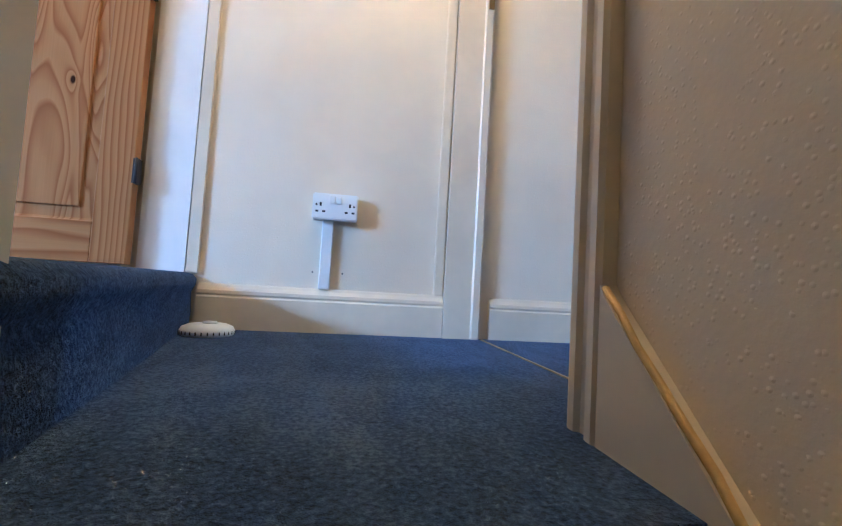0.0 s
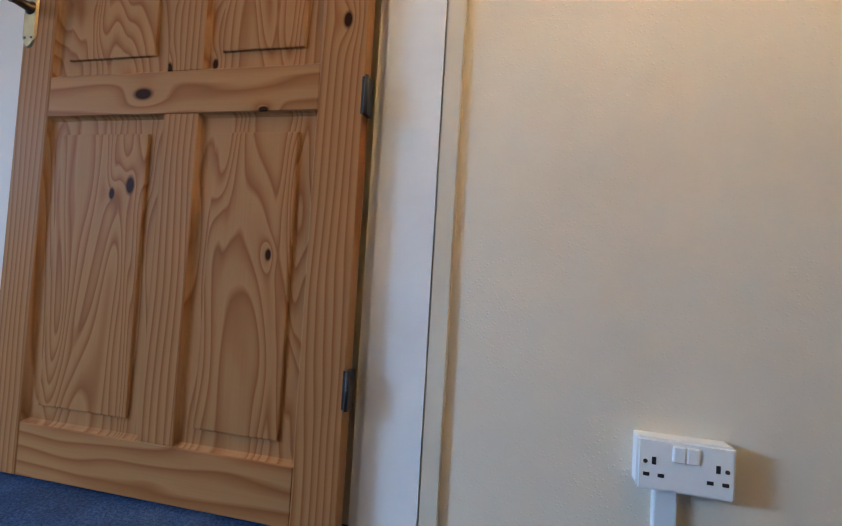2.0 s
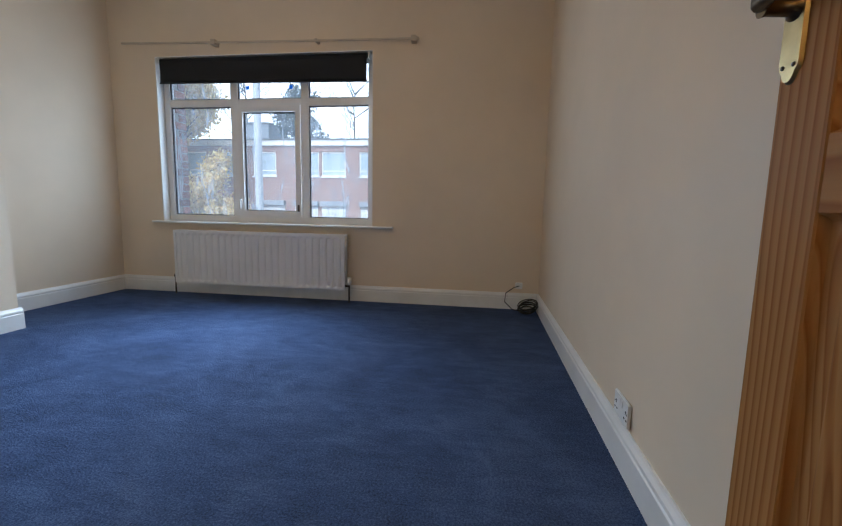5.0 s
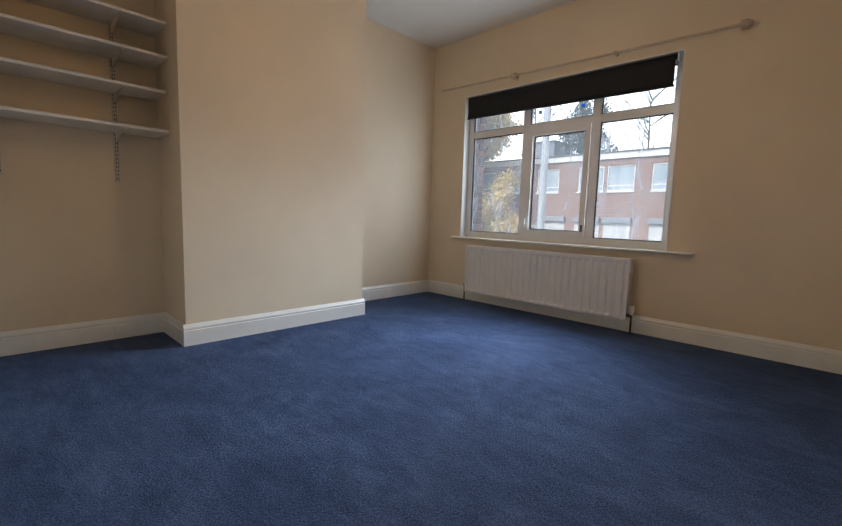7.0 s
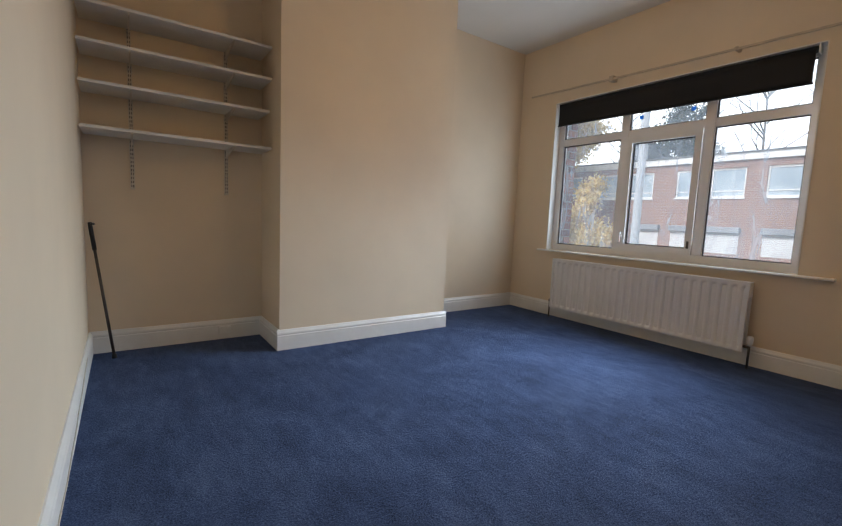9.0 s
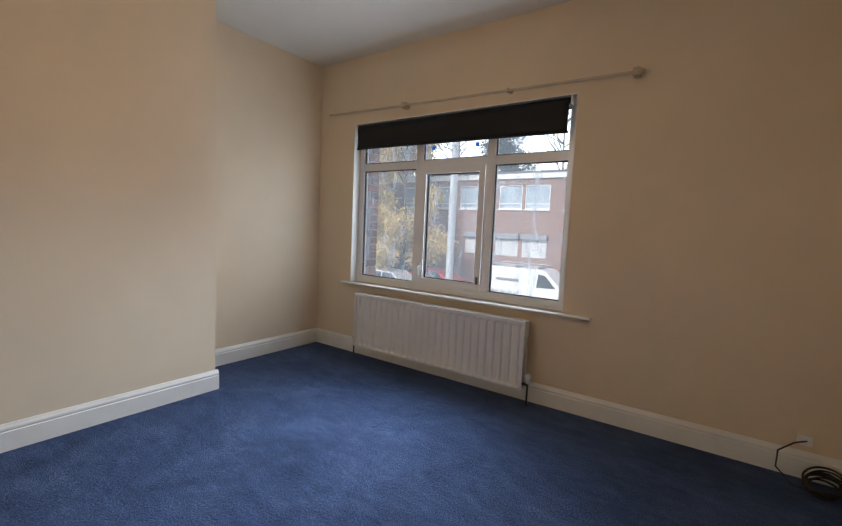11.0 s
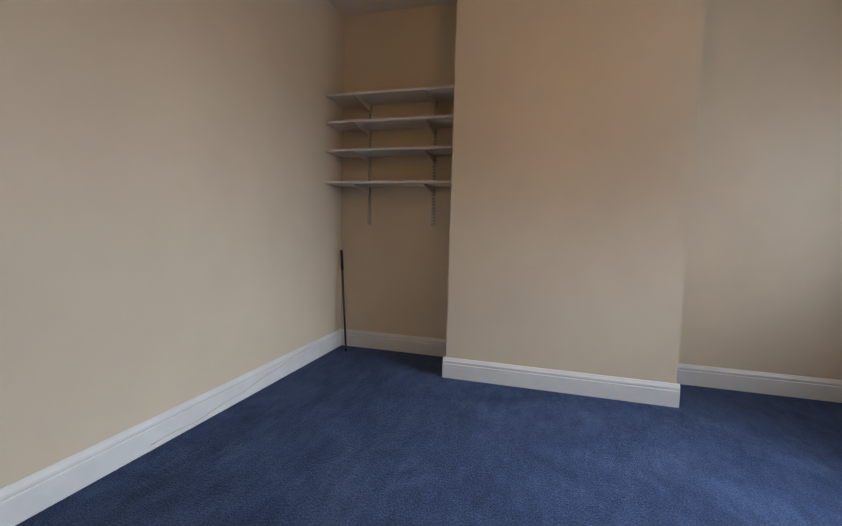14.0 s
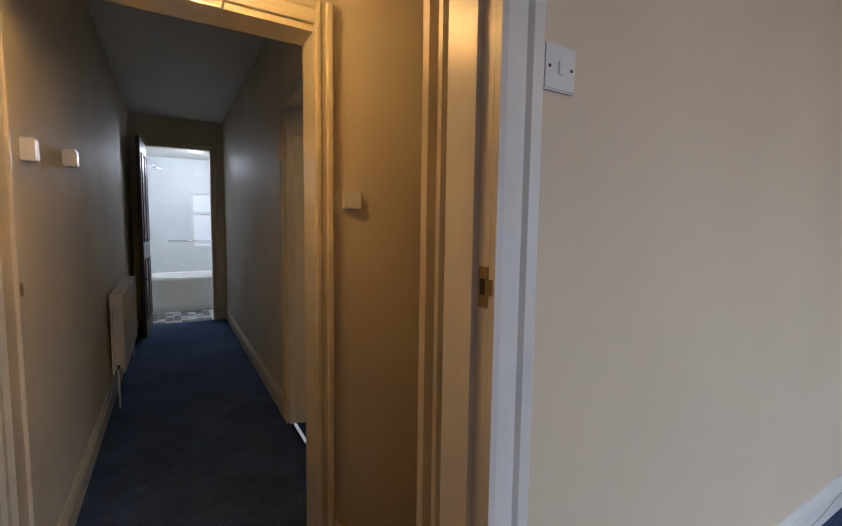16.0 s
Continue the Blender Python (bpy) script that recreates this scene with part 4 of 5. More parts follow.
# ---- corridor ----
bm = bmesh.new()
for x, away in ((2.36, 1), (1.5, -1)):
    ends = [[bm.verts.new((x + away * w, YC0 + o, z)) for o, w in CASE] for z in (ZL, 2.08)]
    k = len(CASE)
    for i in range(k):
        bm.faces.new((ends[0][i], ends[0][(i + 1) % k], ends[1][(i + 1) % k], ends[1][i]))
    bm.faces.new(ends[0][::-1])
    bm.faces.new(ends[1])
box(bm, 1.4, 2.46, YC0, YC0 + 0.022, 2.0, 2.09)
bmesh.ops.recalc_face_normals(bm, faces=bm.faces[:])
structure("architrave_side_room", bm, M_CREAM, "cream moulded architrave of the side room door")
bm = boxes((2.335, 2.36, YC0 - 0.12, YC0, ZL, 2.0), (1.5, 1.525, YC0 - 0.12, YC0, ZL, 2.0))
structure("side_room_lining", bm, M_GLOSS, "white gloss lining of the side room door")
side = thing("panel_door", "white painted side room door standing ajar", "door", (2.33, YC0 - 0.05, ZL + 0.01), rz=-118)
part("leaf", soft(boxes((0.0, 0.80, -0.02, 0.02, 0, 1.97)), 0.003, 1), M_GLOSS, side)
bm = bmesh.new()
lathe(bm, (0.745, 0.02, 1.0), [(0.022, 0.0), (0.012, 0.010), (0.012, 0.03), (0.026, 0.042), (0.022, 0.060), (0.004, 0.066)], 16, "y")
part("knob", bm, M_BRASS, side, "round brass knob")
# plain side room; the unseen window opening is added to let daylight in
structure("side_room_floor", boxes((1.17, 3.2, 1.0, YC0 - 0.12, ZL - 0.15, ZL)), M_CARPET, "blue carpet of the side room")
structure("side_room_wall", boxes((3.2, 3.3, 1.0, YC0 - 0.12, ZL, ZH), (1.17, 1.75, 0.9, 1.0, ZL, ZH), (2.75, 3.3, 0.9, 1.0, ZL, ZH), (1.75, 2.75, 0.9, 1.0, ZL, 0.9), (1.75, 2.75, 0.9, 1.0, 2.1, ZH)), M_GLOSS, "white side room wall with an added opening for daylight")

bm = bmesh.new()
for y, away in ((3.10, -1), (3.86, 1)):
    casing(bm, XEND - 0.0005, -1, y, away * 0.85, ZL, 2.33)
casing_head(bm, XEND - 0.0005, -1, 3.015, 3.945, 2.25)
structure("architrave_bathroom", bm, M_CREAM, "cream architrave round the bathroom door")
M_DARKWOOD = paint("dark_stained_wood", (0.050, 0.024, 0.012), 0.4, 0.25, 40, 0.4, 0.3, 6.0)
bdoor = thing("bathroom_door", "dark stained wooden bathroom door folded back against the wall", "door", (XEND - 0.03, 3.875, ZL + 0.012), rz=177.5)
part("leaf", soft(boxes((0.0, 0.77, -0.02, 0.02, 0, 2.40)), 0.003, 1), M_DARKWOOD, bdoor)
for x0, x1 in ((0.09, 0.35), (0.42, 0.68)):
    for z0, z1 in ((0.20, 0.95), (1.15, 2.22)):
        part("panel", door_panel(x0, x1, z0, z1, 0.034), M_DARKWOOD, bdoor)
bm = bmesh.new()
lathe(bm, (0.715, 0.02, 1.20), [(0.022, 0.0), (0.010, 0.008), (0.009, 0.045)], 14, "y")
tube(bm, [(0.718, 0.065, 1.20), (0.69, 0.07, 1.20), (0.64, 0.068, 1.195), (0.61, 0.066, 1.205)], 0.008, 8)
part("handle", bm, M_DARKMETAL, bdoor)
bm = bmesh.new()
lathe(bm, (0.715, 0.02, 0.72), [(0.016, 0.0), (0.016, 0.01), (0.006, 0.03)], 14, "y")
part("bolt", bm, M_DARKMETAL, bdoor)
wall_plate("light_switch", XEND, -1, 3.00, 1.33, "dim white switch on the corridor end wall", 0.012, 0.04)

# ---- bathroom ----
BX0, BX1, BY0, BY1, BZ = XEND + 0.12, 8.75, 2.55, 4.25, 2.46
M_BATHWALL = paint("white_bathroom_wall", (0.76, 0.79, 0.80), 0.3, 0.03, 20, 0.2, 0.15, 2.0)
M_ACRYLIC = paint("white_acrylic", (0.80, 0.80, 0.78), 0.18, 0.02, 10, 0.1, 0.1, 3.0)
structure("bathroom_floor", boxes((BX0 - 0.12, BX1, BY0, BY1, ZL - 0.1, ZL + 0.006)), M_BATHWALL, "pale bathroom floor under the tiles")
structure("bathroom_walls", boxes((BX0, BX1, BY1, BY1 + 0.1, ZL, BZ), (BX0, BX1, BY0 - 0.1, BY0, ZL, BZ), (BX0 - 0.12, BX0, BY0 - 0.1, YC0 - 0.12, ZL, BZ),
                                  (BX1, BX1 + 0.1, BY0 - 0.1, 2.75, ZL, BZ), (BX1, BX1 + 0.1, 3.27, BY1 + 0.1, ZL, BZ), (BX1, BX1 + 0.1, 2.75, 3.27, ZL, 0.75), (BX1, BX1 + 0.1, 2.75, 3.27, 1.85, BZ)),
          M_BATHWALL, "white bathroom walls with a window opening")
structure("bathroom_ceiling", boxes((BX0, BX1 + 0.1, BY0 - 0.1, BY1 + 0.1, BZ, BZ + 0.1)), M_CEIL, "white bathroom ceiling")
bw = tagged(new("window_2"), "frosted white bathroom window", "window", kind="structure")
part("window_frame", boxes((BX1 + 0.02, BX1 + 0.08, 2.75, 2.80, 0.75, 1.85), (BX1 + 0.02, BX1 + 0.08, 3.22, 3.27, 0.75, 1.85), (BX1 + 0.02, BX1 + 0.08, 2.80, 3.22, 0.75, 0.80),
                           (BX1 + 0.02, BX1 + 0.08, 2.80, 3.22, 1.80, 1.85), (BX1 + 0.02, BX1 + 0.08, 2.80, 3.22, 1.42, 1.47)), M_UPVC, bw)
M_FROST = mat("frosted_glass", (0.85, 0.92, 1.0), 0.5)
bsdf(M_FROST).inputs["Transmission Weight"].default_value = 0.9
for z0, z1 in ((0.80, 1.42), (1.47, 1.80)):
    p = part("pane", boxes((BX1 + 0.045, BX1 + 0.05, 2.80, 3.22, z0, z1)), M_FROST, bw)
    p.visible_shadow = False
bath = thing("bath", "white bath with a bowed front panel and shower screen", "bath", (7.55, 3.30, ZL + 0.006))
bm = bmesh.new()
rows = []
for z in (0.0, 0.10, 0.50, 0.53):
    rows.append([bm.verts.new((-0.36 - 0.16 * math.cos(math.pi * (y / 1.7)) - (0.012 if z > 0.51 else 0), y, z)) for y in [-0.74 + 1.48 * k / 24 for k in range(25)]])
for a, b in zip(rows, rows[1:]):
    for k in range(24):
        bm.faces.new((a[k], a[k + 1], b[k + 1], b[k])).smooth = True
bmesh.ops.recalc_face_normals(bm, faces=bm.faces[:])
fp = part("front_panel", bm, M_ACRYLIC, bath)
fp.modifiers.new("thickness", "SOLIDIFY").thickness = 0.012
bm = bmesh.new()
rim = []
for k in range(40):
    a = 2 * math.pi * k / 40
    cx, cy = math.cos(a), math.sin(a)
    out = (0.40 * (abs(cx) ** 0.5) * (1 if cx > 0 else -1) - (0.12 if cx < 0 else 0) * abs(cx), 0.74 * (abs(cy) ** 0.5) * (1 if cy > 0 else -1))
    rim.append(out)
lev = []
for sc, z in ((1.0, 0.50), (1.0, 0.54), (0.99, 0.55), (0.88, 0.55), (0.84, 0.53), (0.74, 0.25), (0.60, 0.16)):
    lev.append([bm.verts.new((x * sc, y * sc, z)) for x, y in rim])
for a, b in zip(lev, lev[1:]):
    for k in range(40):
        bm.faces.new((a[k], a[(k + 1) % 40], b[(k + 1) % 40], b[k])).smooth = True
bm.faces.new(lev[-1])
bmesh.ops.recalc_face_normals(bm, faces=bm.faces[:])
part("tub", bm, M_ACRYLIC, bath)
M_SCREEN = glass("screen_glass")
bm = boxes((-0.44, -0.434, -0.40, 0.60, 0.56, 2.10))
sc_ob = part("screen", bm, M_SCREEN, bath, "clear glass shower screen")
sc_ob.visible_shadow = False
part("screen_post", soft(boxes((-0.452, -0.422, 0.60, 0.635, 0.556, 2.12)), 0.002, 1), M_CHROME, bath)
bm = bmesh.new()
tube(bm, [(-0.47, -0.25, 1.12), (-0.47, 0.35, 1.12)], 0.010, 8)
part("towel_bar", bm, M_CHROME, bath)
shower = thing("shower", "chrome shower riser with an overhead rose", "shower", (7.60, BY1 - 0.01, 0.9))
bm = bmesh.new()
tube(bm, [(0, -0.03, 0.0), (0, -0.03, 1.22), (0, -0.06, 1.26), (0, -0.40, 1.27), (0, -0.44, 1.25)], 0.011, 10)
part("riser", bm, M_CHROME, shower)
bm = bmesh.new()
lathe(bm, (0, -0.44, 1.20), [(0.10, 0.0), (0.10, 0.012), (0.02, 0.03), (0.012, 0.05)], 24)
part("rose", bm, M_CHROME, shower)
bm = bmesh.new()
tube(bm, [(0.03, -0.05, 0.95), (-0.03, -0.09, 0.80), (-0.05, -0.08, 0.40), (0.0, -0.05, 0.05)], 0.007, 8)
lathe(bm, (0.03, -0.08, 0.94), [(0.012, -0.05), (0.035, 0.0), (0.030, 0.02)], 14)
part("hand_shower", bm, M_CHROME, shower)
dome = thing("dome_light", "lit white dome light on the bathroom ceiling", "ceiling lamp", (7.2, 3.22, BZ - 0.09))
bm = bmesh.new()
lathe(bm, (0, 0, 0), [(0.02, 0.0), (0.10, 0.012), (0.15, 0.04), (0.165, 0.075)], 32)
dg = part("diffuser", bm, glow("lit_diffuser", (1.0, 0.98, 0.95), 6.0), dome)
dg.visible_shadow = False
bm = bmesh.new()
lathe(bm, (0, 0, 0.075), [(0.17, 0.0), (0.17, 0.015)], 32)
part("rim", bm, M_PLASTIC, dome)

# ---- street ----
ZG = -2.40
M_ASPHALT = paint("asphalt", (0.055, 0.056, 0.058), 0.85, 0.15, 60, 3, 0.5, 0.6)
M_PAVE = paint("paving", (0.24, 0.23, 0.22), 0.8, 0.12, 30, 2, 0.4, 1.5)
bm = bmesh.new()
vs = [bm.verts.new(p) for p in ((-900, -900, ZG), (900, -900, ZG), (900, 900, ZG), (-900, 900, ZG))]
bm.faces.new(vs)
structure("ground", bm, M_ASPHALT, "grey asphalt ground and road")
structure("pavement", boxes((-7.2, -4.17, -60, 60, ZG + 0.004, ZG + 0.12)), M_PAVE, "grey paved footway with a kerb")
structure("pavement_far", boxes((-21.999, -21.70, -60, 60, ZG + 0.004, ZG + 0.12)), M_PAVE, "grey paved footway across the road")
structure("house_plinth", boxes((-4.15, 9.0, -0.6, 4.6, ZG, -2.3)), M_PAVE, "base of the house")
structure("house_front", boxes((-4.16, -3.9, YS - 0.29, YN + 0.29, -2.3, -0.161)), M_WALL, "house wall below the bedroom")


def glowback():
    m = mat("white_overcast", (1, 1, 1), 1.0)
    t = m.node_tree
    t.nodes.remove(bsdf(m))
    e = nd(m, "ShaderNodeEmission", Color=(0.90, 0.95, 1.0, 1), Strength=3.0)
    ln(m, e.outputs[0], t.nodes["Material Output"].inputs[0])
    return m


bm = bmesh.new()
vs = [bm.verts.new(p) for p in ((-90, -150, ZG - 1), (-90, 120, ZG - 1), (-90, 120, 90), (-90, -150, 90))]
bm.faces.new(vs)
tagged(mesh_object("backdrop", bm, glowback()), "white overcast sky", kind="structure")


def brick_mat():
    m = mat("red_brick", (0.3, 0.12, 0.08), 0.85)
    info = m.node_tree.nodes.new("ShaderNodeObjectInfo")
    v = coords(m)
    n = noisen(m, v, 18.0, 4)
    f = mathn(m, "ADD", mathn(m, "MULTIPLY", info.outputs["Random"], 0.6), mathn(m, "MULTIPLY", n, 0.4))
    ln(m, ramp(m, f, [(0.2, (0.16, 0.055, 0.035)), (0.5, (0.30, 0.105, 0.06)), (0.8, (0.40, 0.16, 0.09))]), bsdf(m).inputs["Base Color"])
    bump(m, n, 0.5, 0.004)
    return m


def far_brick():
    m = mat("red_brickwork", (0.3, 0.13, 0.09), 0.9)
    v = nd(m, "ShaderNodeMapping")
    tc = m.node_tree.nodes.new("ShaderNodeTexCoord")
    ln(m, tc.outputs["Object"], v.inputs[0])
    v.inputs["Rotation"].default_value = (radians(90), 0, radians(90))
    b = nd(m, "ShaderNodeTexBrick", Color1=(0.27, 0.125, 0.09, 1), Color2=(0.17, 0.080, 0.062, 1), Mortar=(0.38, 0.34, 0.31, 1), Scale=1.0)
    b.inputs["Brick Width"].default_value = 0.225
    b.inputs["Row Height"].default_value = 0.075
    b.inputs["Mortar Size"].default_value = 0.013
    sep = m.node_tree.nodes.new("ShaderNodeSeparateXYZ")
    com = m.node_tree.nodes.new("ShaderNodeCombineXYZ")
    ln(m, tc.outputs["Object"], sep.inputs[0])
    ln(m, sep.outputs[1], com.inputs[0])
    ln(m, sep.outputs[2], com.inputs[1])
    ln(m, com.outputs[0], b.inputs["Vector"])
    stain = noisen(m, com.outputs[0], 0.8, 4)
    ln(m, mixc(m, mathn(m, "MULTIPLY", stain, 0.5), b.outputs["Color"], (0.22, 0.10, 0.07)), bsdf(m).inputs["Base Color"])
    bump(m, b.outputs["Fac"], -0.4, 0.01)
    return m


M_BRICK = brick_mat()
M_BRICKWALL = far_brick()
M_WHITEWOOD = paint("white_street_paint", (0.74, 0.75, 0.76), 0.5, 0.05, 20, 0.5, 0.2, 1.0)
M_GREYLEAD = paint("grey_felt_roof", (0.12, 0.13, 0.14), 0.8, 0.15, 20, 2, 0.4, 0.8)


def far_glass():
    m = mat("blue_grey_pane", (0.30, 0.38, 0.45), 0.12)
    v = coords(m)
    ln(m, ramp(m, noisen(m, v, 0.7, 2), [(0.35, (0.22, 0.30, 0.38)), (0.65, (0.45, 0.53, 0.60))]), bsdf(m).inputs["Base Color"])
    return m


M_PANE = far_glass()

# long two-storey brick building across the road
FX = -22.0
bld = thing("brick_building", "two-storey red brick building with white windows and shutters", "building", (FX, -4.0, ZG))
Y0, Y1 = -26.0, 20.0
up_starts = [-22.4, -20.6, -18.9, -16.4, -15.0, -12.9, -10.6, -8.85, -6.45, -4.98, -2.92, -0.6, 0.9, 3.2, 4.7, 7.2, 8.8, 11.5, 13.2]
UW = 1.32


def gz(z):
    return z - ZG


bm = bmesh.new()
cuts = sorted(up_starts)
ycur = Y0
for ys in cuts:
    box(bm, -8.0, 0.0, ycur + 4, ys + 4, 0.0, gz(4.0))
    box(bm, -8.0, 0.0, ys + 4, ys + UW + 4, 0.0, gz(2.42))
    box(bm, -8.0, 0.0, ys + 4, ys + UW + 4, gz(3.70), gz(4.0))
    ycur = ys + UW
box(bm, -8.0, 0.0, ycur + 4, Y1 + 4, 0.0, gz(4.0))
part("wall", bm, M_BRICKWALL, bld)
part("fascia", boxes((-8.1, 0.12, Y0 + 3.9, Y1 + 4.1, gz(4.0), gz(4.28))), M_WHITEWOOD, bld, "white painted roof fascia")
part("roof", boxes((-8.2, 0.16, Y0 + 3.8, Y1 + 4.2, gz(4.28), gz(4.36))), M_GREYLEAD, bld)
for ys in cuts:
    w = part("window", boxes((-0.13, -0.05, ys + 4, ys + 4.06, gz(2.42), gz(3.70)), (-0.13, -0.05, ys + UW + 3.94, ys + UW + 4, gz(2.42), gz(3.70)),
                             (-0.13, -0.05, ys + 4.06, ys + UW + 3.94, gz(2.42), gz(2.50)), (-0.13, -0.05, ys + 4.06, ys + UW + 3.94, gz(3.62), gz(3.70)),
                             (-0.12, -0.06, ys + 4.06, ys + UW + 3.94, gz(2.68), gz(2.73))), M_WHITEWOOD, bld)
    part("pane", boxes((-0.11, -0.09, ys + 4.06, ys + UW + 3.94, gz(2.50), gz(3.62))), M_PANE, w)
    part("sill", boxes((-0.05, 0.06, ys + 3.96, ys + UW + 4.04, gz(2.36), gz(2.42))), M_WHITEWOOD, w)
M_SHUT = paint("pale_grey_shutter", (0.62, 0.64, 0.66), 0.45, 0.06, 20, 0.5, 0.2, 1.0)
M_HOOD = paint("grey_shutter_hood", (0.24, 0.26, 0.29), 0.5, 0.08, 20, 0.5, 0.2, 1.0)
for ys in (-14.6, -12.4, -8.37, -6.5, -4.98, -2.85, -0.6, 0.9, 3.2, 5.0):
    bm = bmesh.new()
    for k in range(12):
        box(bm, 0.0, 0.03, ys + 4.02, ys + UW + 3.98, gz(-0.05 + 0.075 * k), gz(-0.05 + 0.075 * k + 0.066))
    sh = part("shutter", bm, M_SHUT, bld, "pale closed roller shutter")
    part("hood", soft(boxes((0.0, 0.22, ys + 3.97, ys + UW + 4.03, gz(0.85), gz(1.12))), 0.02, 1), M_HOOD, sh)
M_DOORC = paint("pale_yellow_door", (0.62, 0.52, 0.36), 0.5, 0.06, 20, 0.5, 0.2, 1.0)
part("doorway", boxes((-0.02, 0.05, -6.3, -5.25, 0.12, gz(0.95))), M_WHITEWOOD, bld)
part("door", boxes((0.05, 0.07, -6.15, -5.4, 0.12, gz(0.80))), M_DOORC, bld)
# roof plant and rear block
M_DARKBLOCK = paint("grey_cladding", (0.20, 0.23, 0.27), 0.7, 0.1, 10, 1, 0.2, 0.4)
rear = thing("rear_block", "grey rooftop block behind the brick building", "building", (-29.0, -9.0, ZG))
part("wall", boxes((-3.0, 0.0, -4.6, -2.6, 0.0, gz(6.5))), M_DARKBLOCK, rear)
part("roof", boxes((-3.1, 0.1, -4.7, -2.5, gz(6.5), gz(6.62))), M_GREYLEAD, rear)

# lamp post
post = thing("lamp_post", "tall pale grey steel lamp post on the footway", "street lamp", (-6.5, 0.05, ZG + 0.12))
M_GALV = paint("galvanised_steel", (0.40, 0.43, 0.46), 0.5, 0.06, 30, 0.3, 0.2, 2.0)
bm = bmesh.new()
tube(bm, [(0, 0, 0), (0, 0, 1.3), (0, 0, 1.32), (0, 0, 8.0)], [0.085, 0.085, 0.062, 0.050], 16)
part("column", bm, M_GALV, post)
bm = bmesh.new()
tube(bm, [(0, 0, 7.9), (-0.3, 0, 8.15), (-1.2, 0, 8.25)], 0.03, 8)
part("arm", bm, M_GALV, post)
part("lantern_head", soft(boxes((-1.7, -1.1, -0.12, 0.12, 8.2, 8.32)), 0.03, 2), M_GALV, post)


# ---- vehicles ----
def car_paint(name, color):
    m = paint(name, color, 0.3, 0.02, 5, 0.05, 0.05, 1.0)
    bsdf(m).inputs["Coat Weight"].default_value = 0.6
    return m


M_TYRE = paint("tyre_rubber", (0.015, 0.015, 0.016), 0.8, 0.1, 60, 0.5, 0.3)
M_RIM = mat("alloy_rim", (0.45, 0.46, 0.48), 0.35, 0.8)
M_CARGLASS = mat("tinted_car_glass", (0.03, 0.04, 0.05), 0.08)
M_REDLAMP = mat("red_lamp", (0.5, 0.02, 0.02), 0.25)


def vehicle(name, label, category, at, rz, body_mat, length, width, side, wheels, wheel_r, glasses):
    """A body swept from a side outline (along local y, up z), tucked in towards the roof; glasses: side panes by outline."""
    v = thing(name, label, category, at, rz=rz)
    bm = bmesh.new()
    zmax = max(z for _, z in side)
    rows = []
    for f in (-1, -0.94, -0.5, 0, 0.5, 0.94, 1):
        ring = []
        for y, z in side:
            tuck = 0.13 * max(0, (z - 0.85) / (zmax - 0.85)) if z > 0.85 else 0.0
            edge = 0.03 if abs(f) == 1 else 0.0
            cy = sum(p[0] for p in side) / len(side)
            ring.append(bm.verts.new((f * (width / 2 - tuck), y + (cy - y) * edge * 0.4, z - edge * (z > 0.7) * 0.5)))
        rows.append(ring)
    n = len(side)
    for a, b in zip(rows, rows[1:]):
        for k in range(n):
            bm.faces.new((a[k], a[(k + 1) % n], b[(k + 1) % n], b[k])).smooth = False
    bm.faces.new(rows[0][::-1])
    bm.faces.new(rows[-1])
    bmesh.ops.recalc_face_normals(bm, faces=bm.faces[:])
    bmesh.ops.bevel(bm, geom=[e for e in bm.edges if e.calc_face_angle(0) > 0.35], offset=0.03, segments=2, affect="EDGES", clamp_overlap=True)
    part("body", bm, body_mat, v)
    for outline in glasses:
        for s in (-1, 1):
            bm = bmesh.new()
            loops = []
            for off in (0.004, 0.012):
                loops.append([bm.verts.new((s * (width / 2 - (0.13 * max(0, (z - 0.85) / (zmax - 0.85)) if z > 0.85 else 0) + off), y, z)) for y, z in outline])
            m = len(outline)
            bm.faces.new(loops[1])
            for k in range(m):
                bm.faces.new((loops[0][k], loops[0][(k + 1) % m], loops[1][(k + 1) % m], loops[1][k]))
            bmesh.ops.recalc_face_normals(bm, faces=bm.faces[:])
            part("side_window", bm, M_CARGLASS, v)
    for y in wheels:
        for s in (-1, 1):
            bm = bmesh.new()
            lathe(bm, (s * (width / 2 - 0.12), y, wheel_r), [(wheel_r * 0.55, -0.10), (wheel_r * 0.95, -0.11), (wheel_r, -0.08), (wheel_r, 0.10), (wheel_r * 0.95, 0.13), (wheel_r * 0.62, 0.125)], 24, "x")
            wh = part("wheel", bm, M_TYRE, v)
            bm = bmesh.new()
            lathe(bm, (s * (width / 2 - 0.02), y, wheel_r), [(wheel_r * 0.62, -0.03), (wheel_r * 0.60, 0.02), (wheel_r * 0.2, 0.03), (0.01, 0.03)], 20, "x")
            part("rim", bm, M_RIM, wh)
    return v


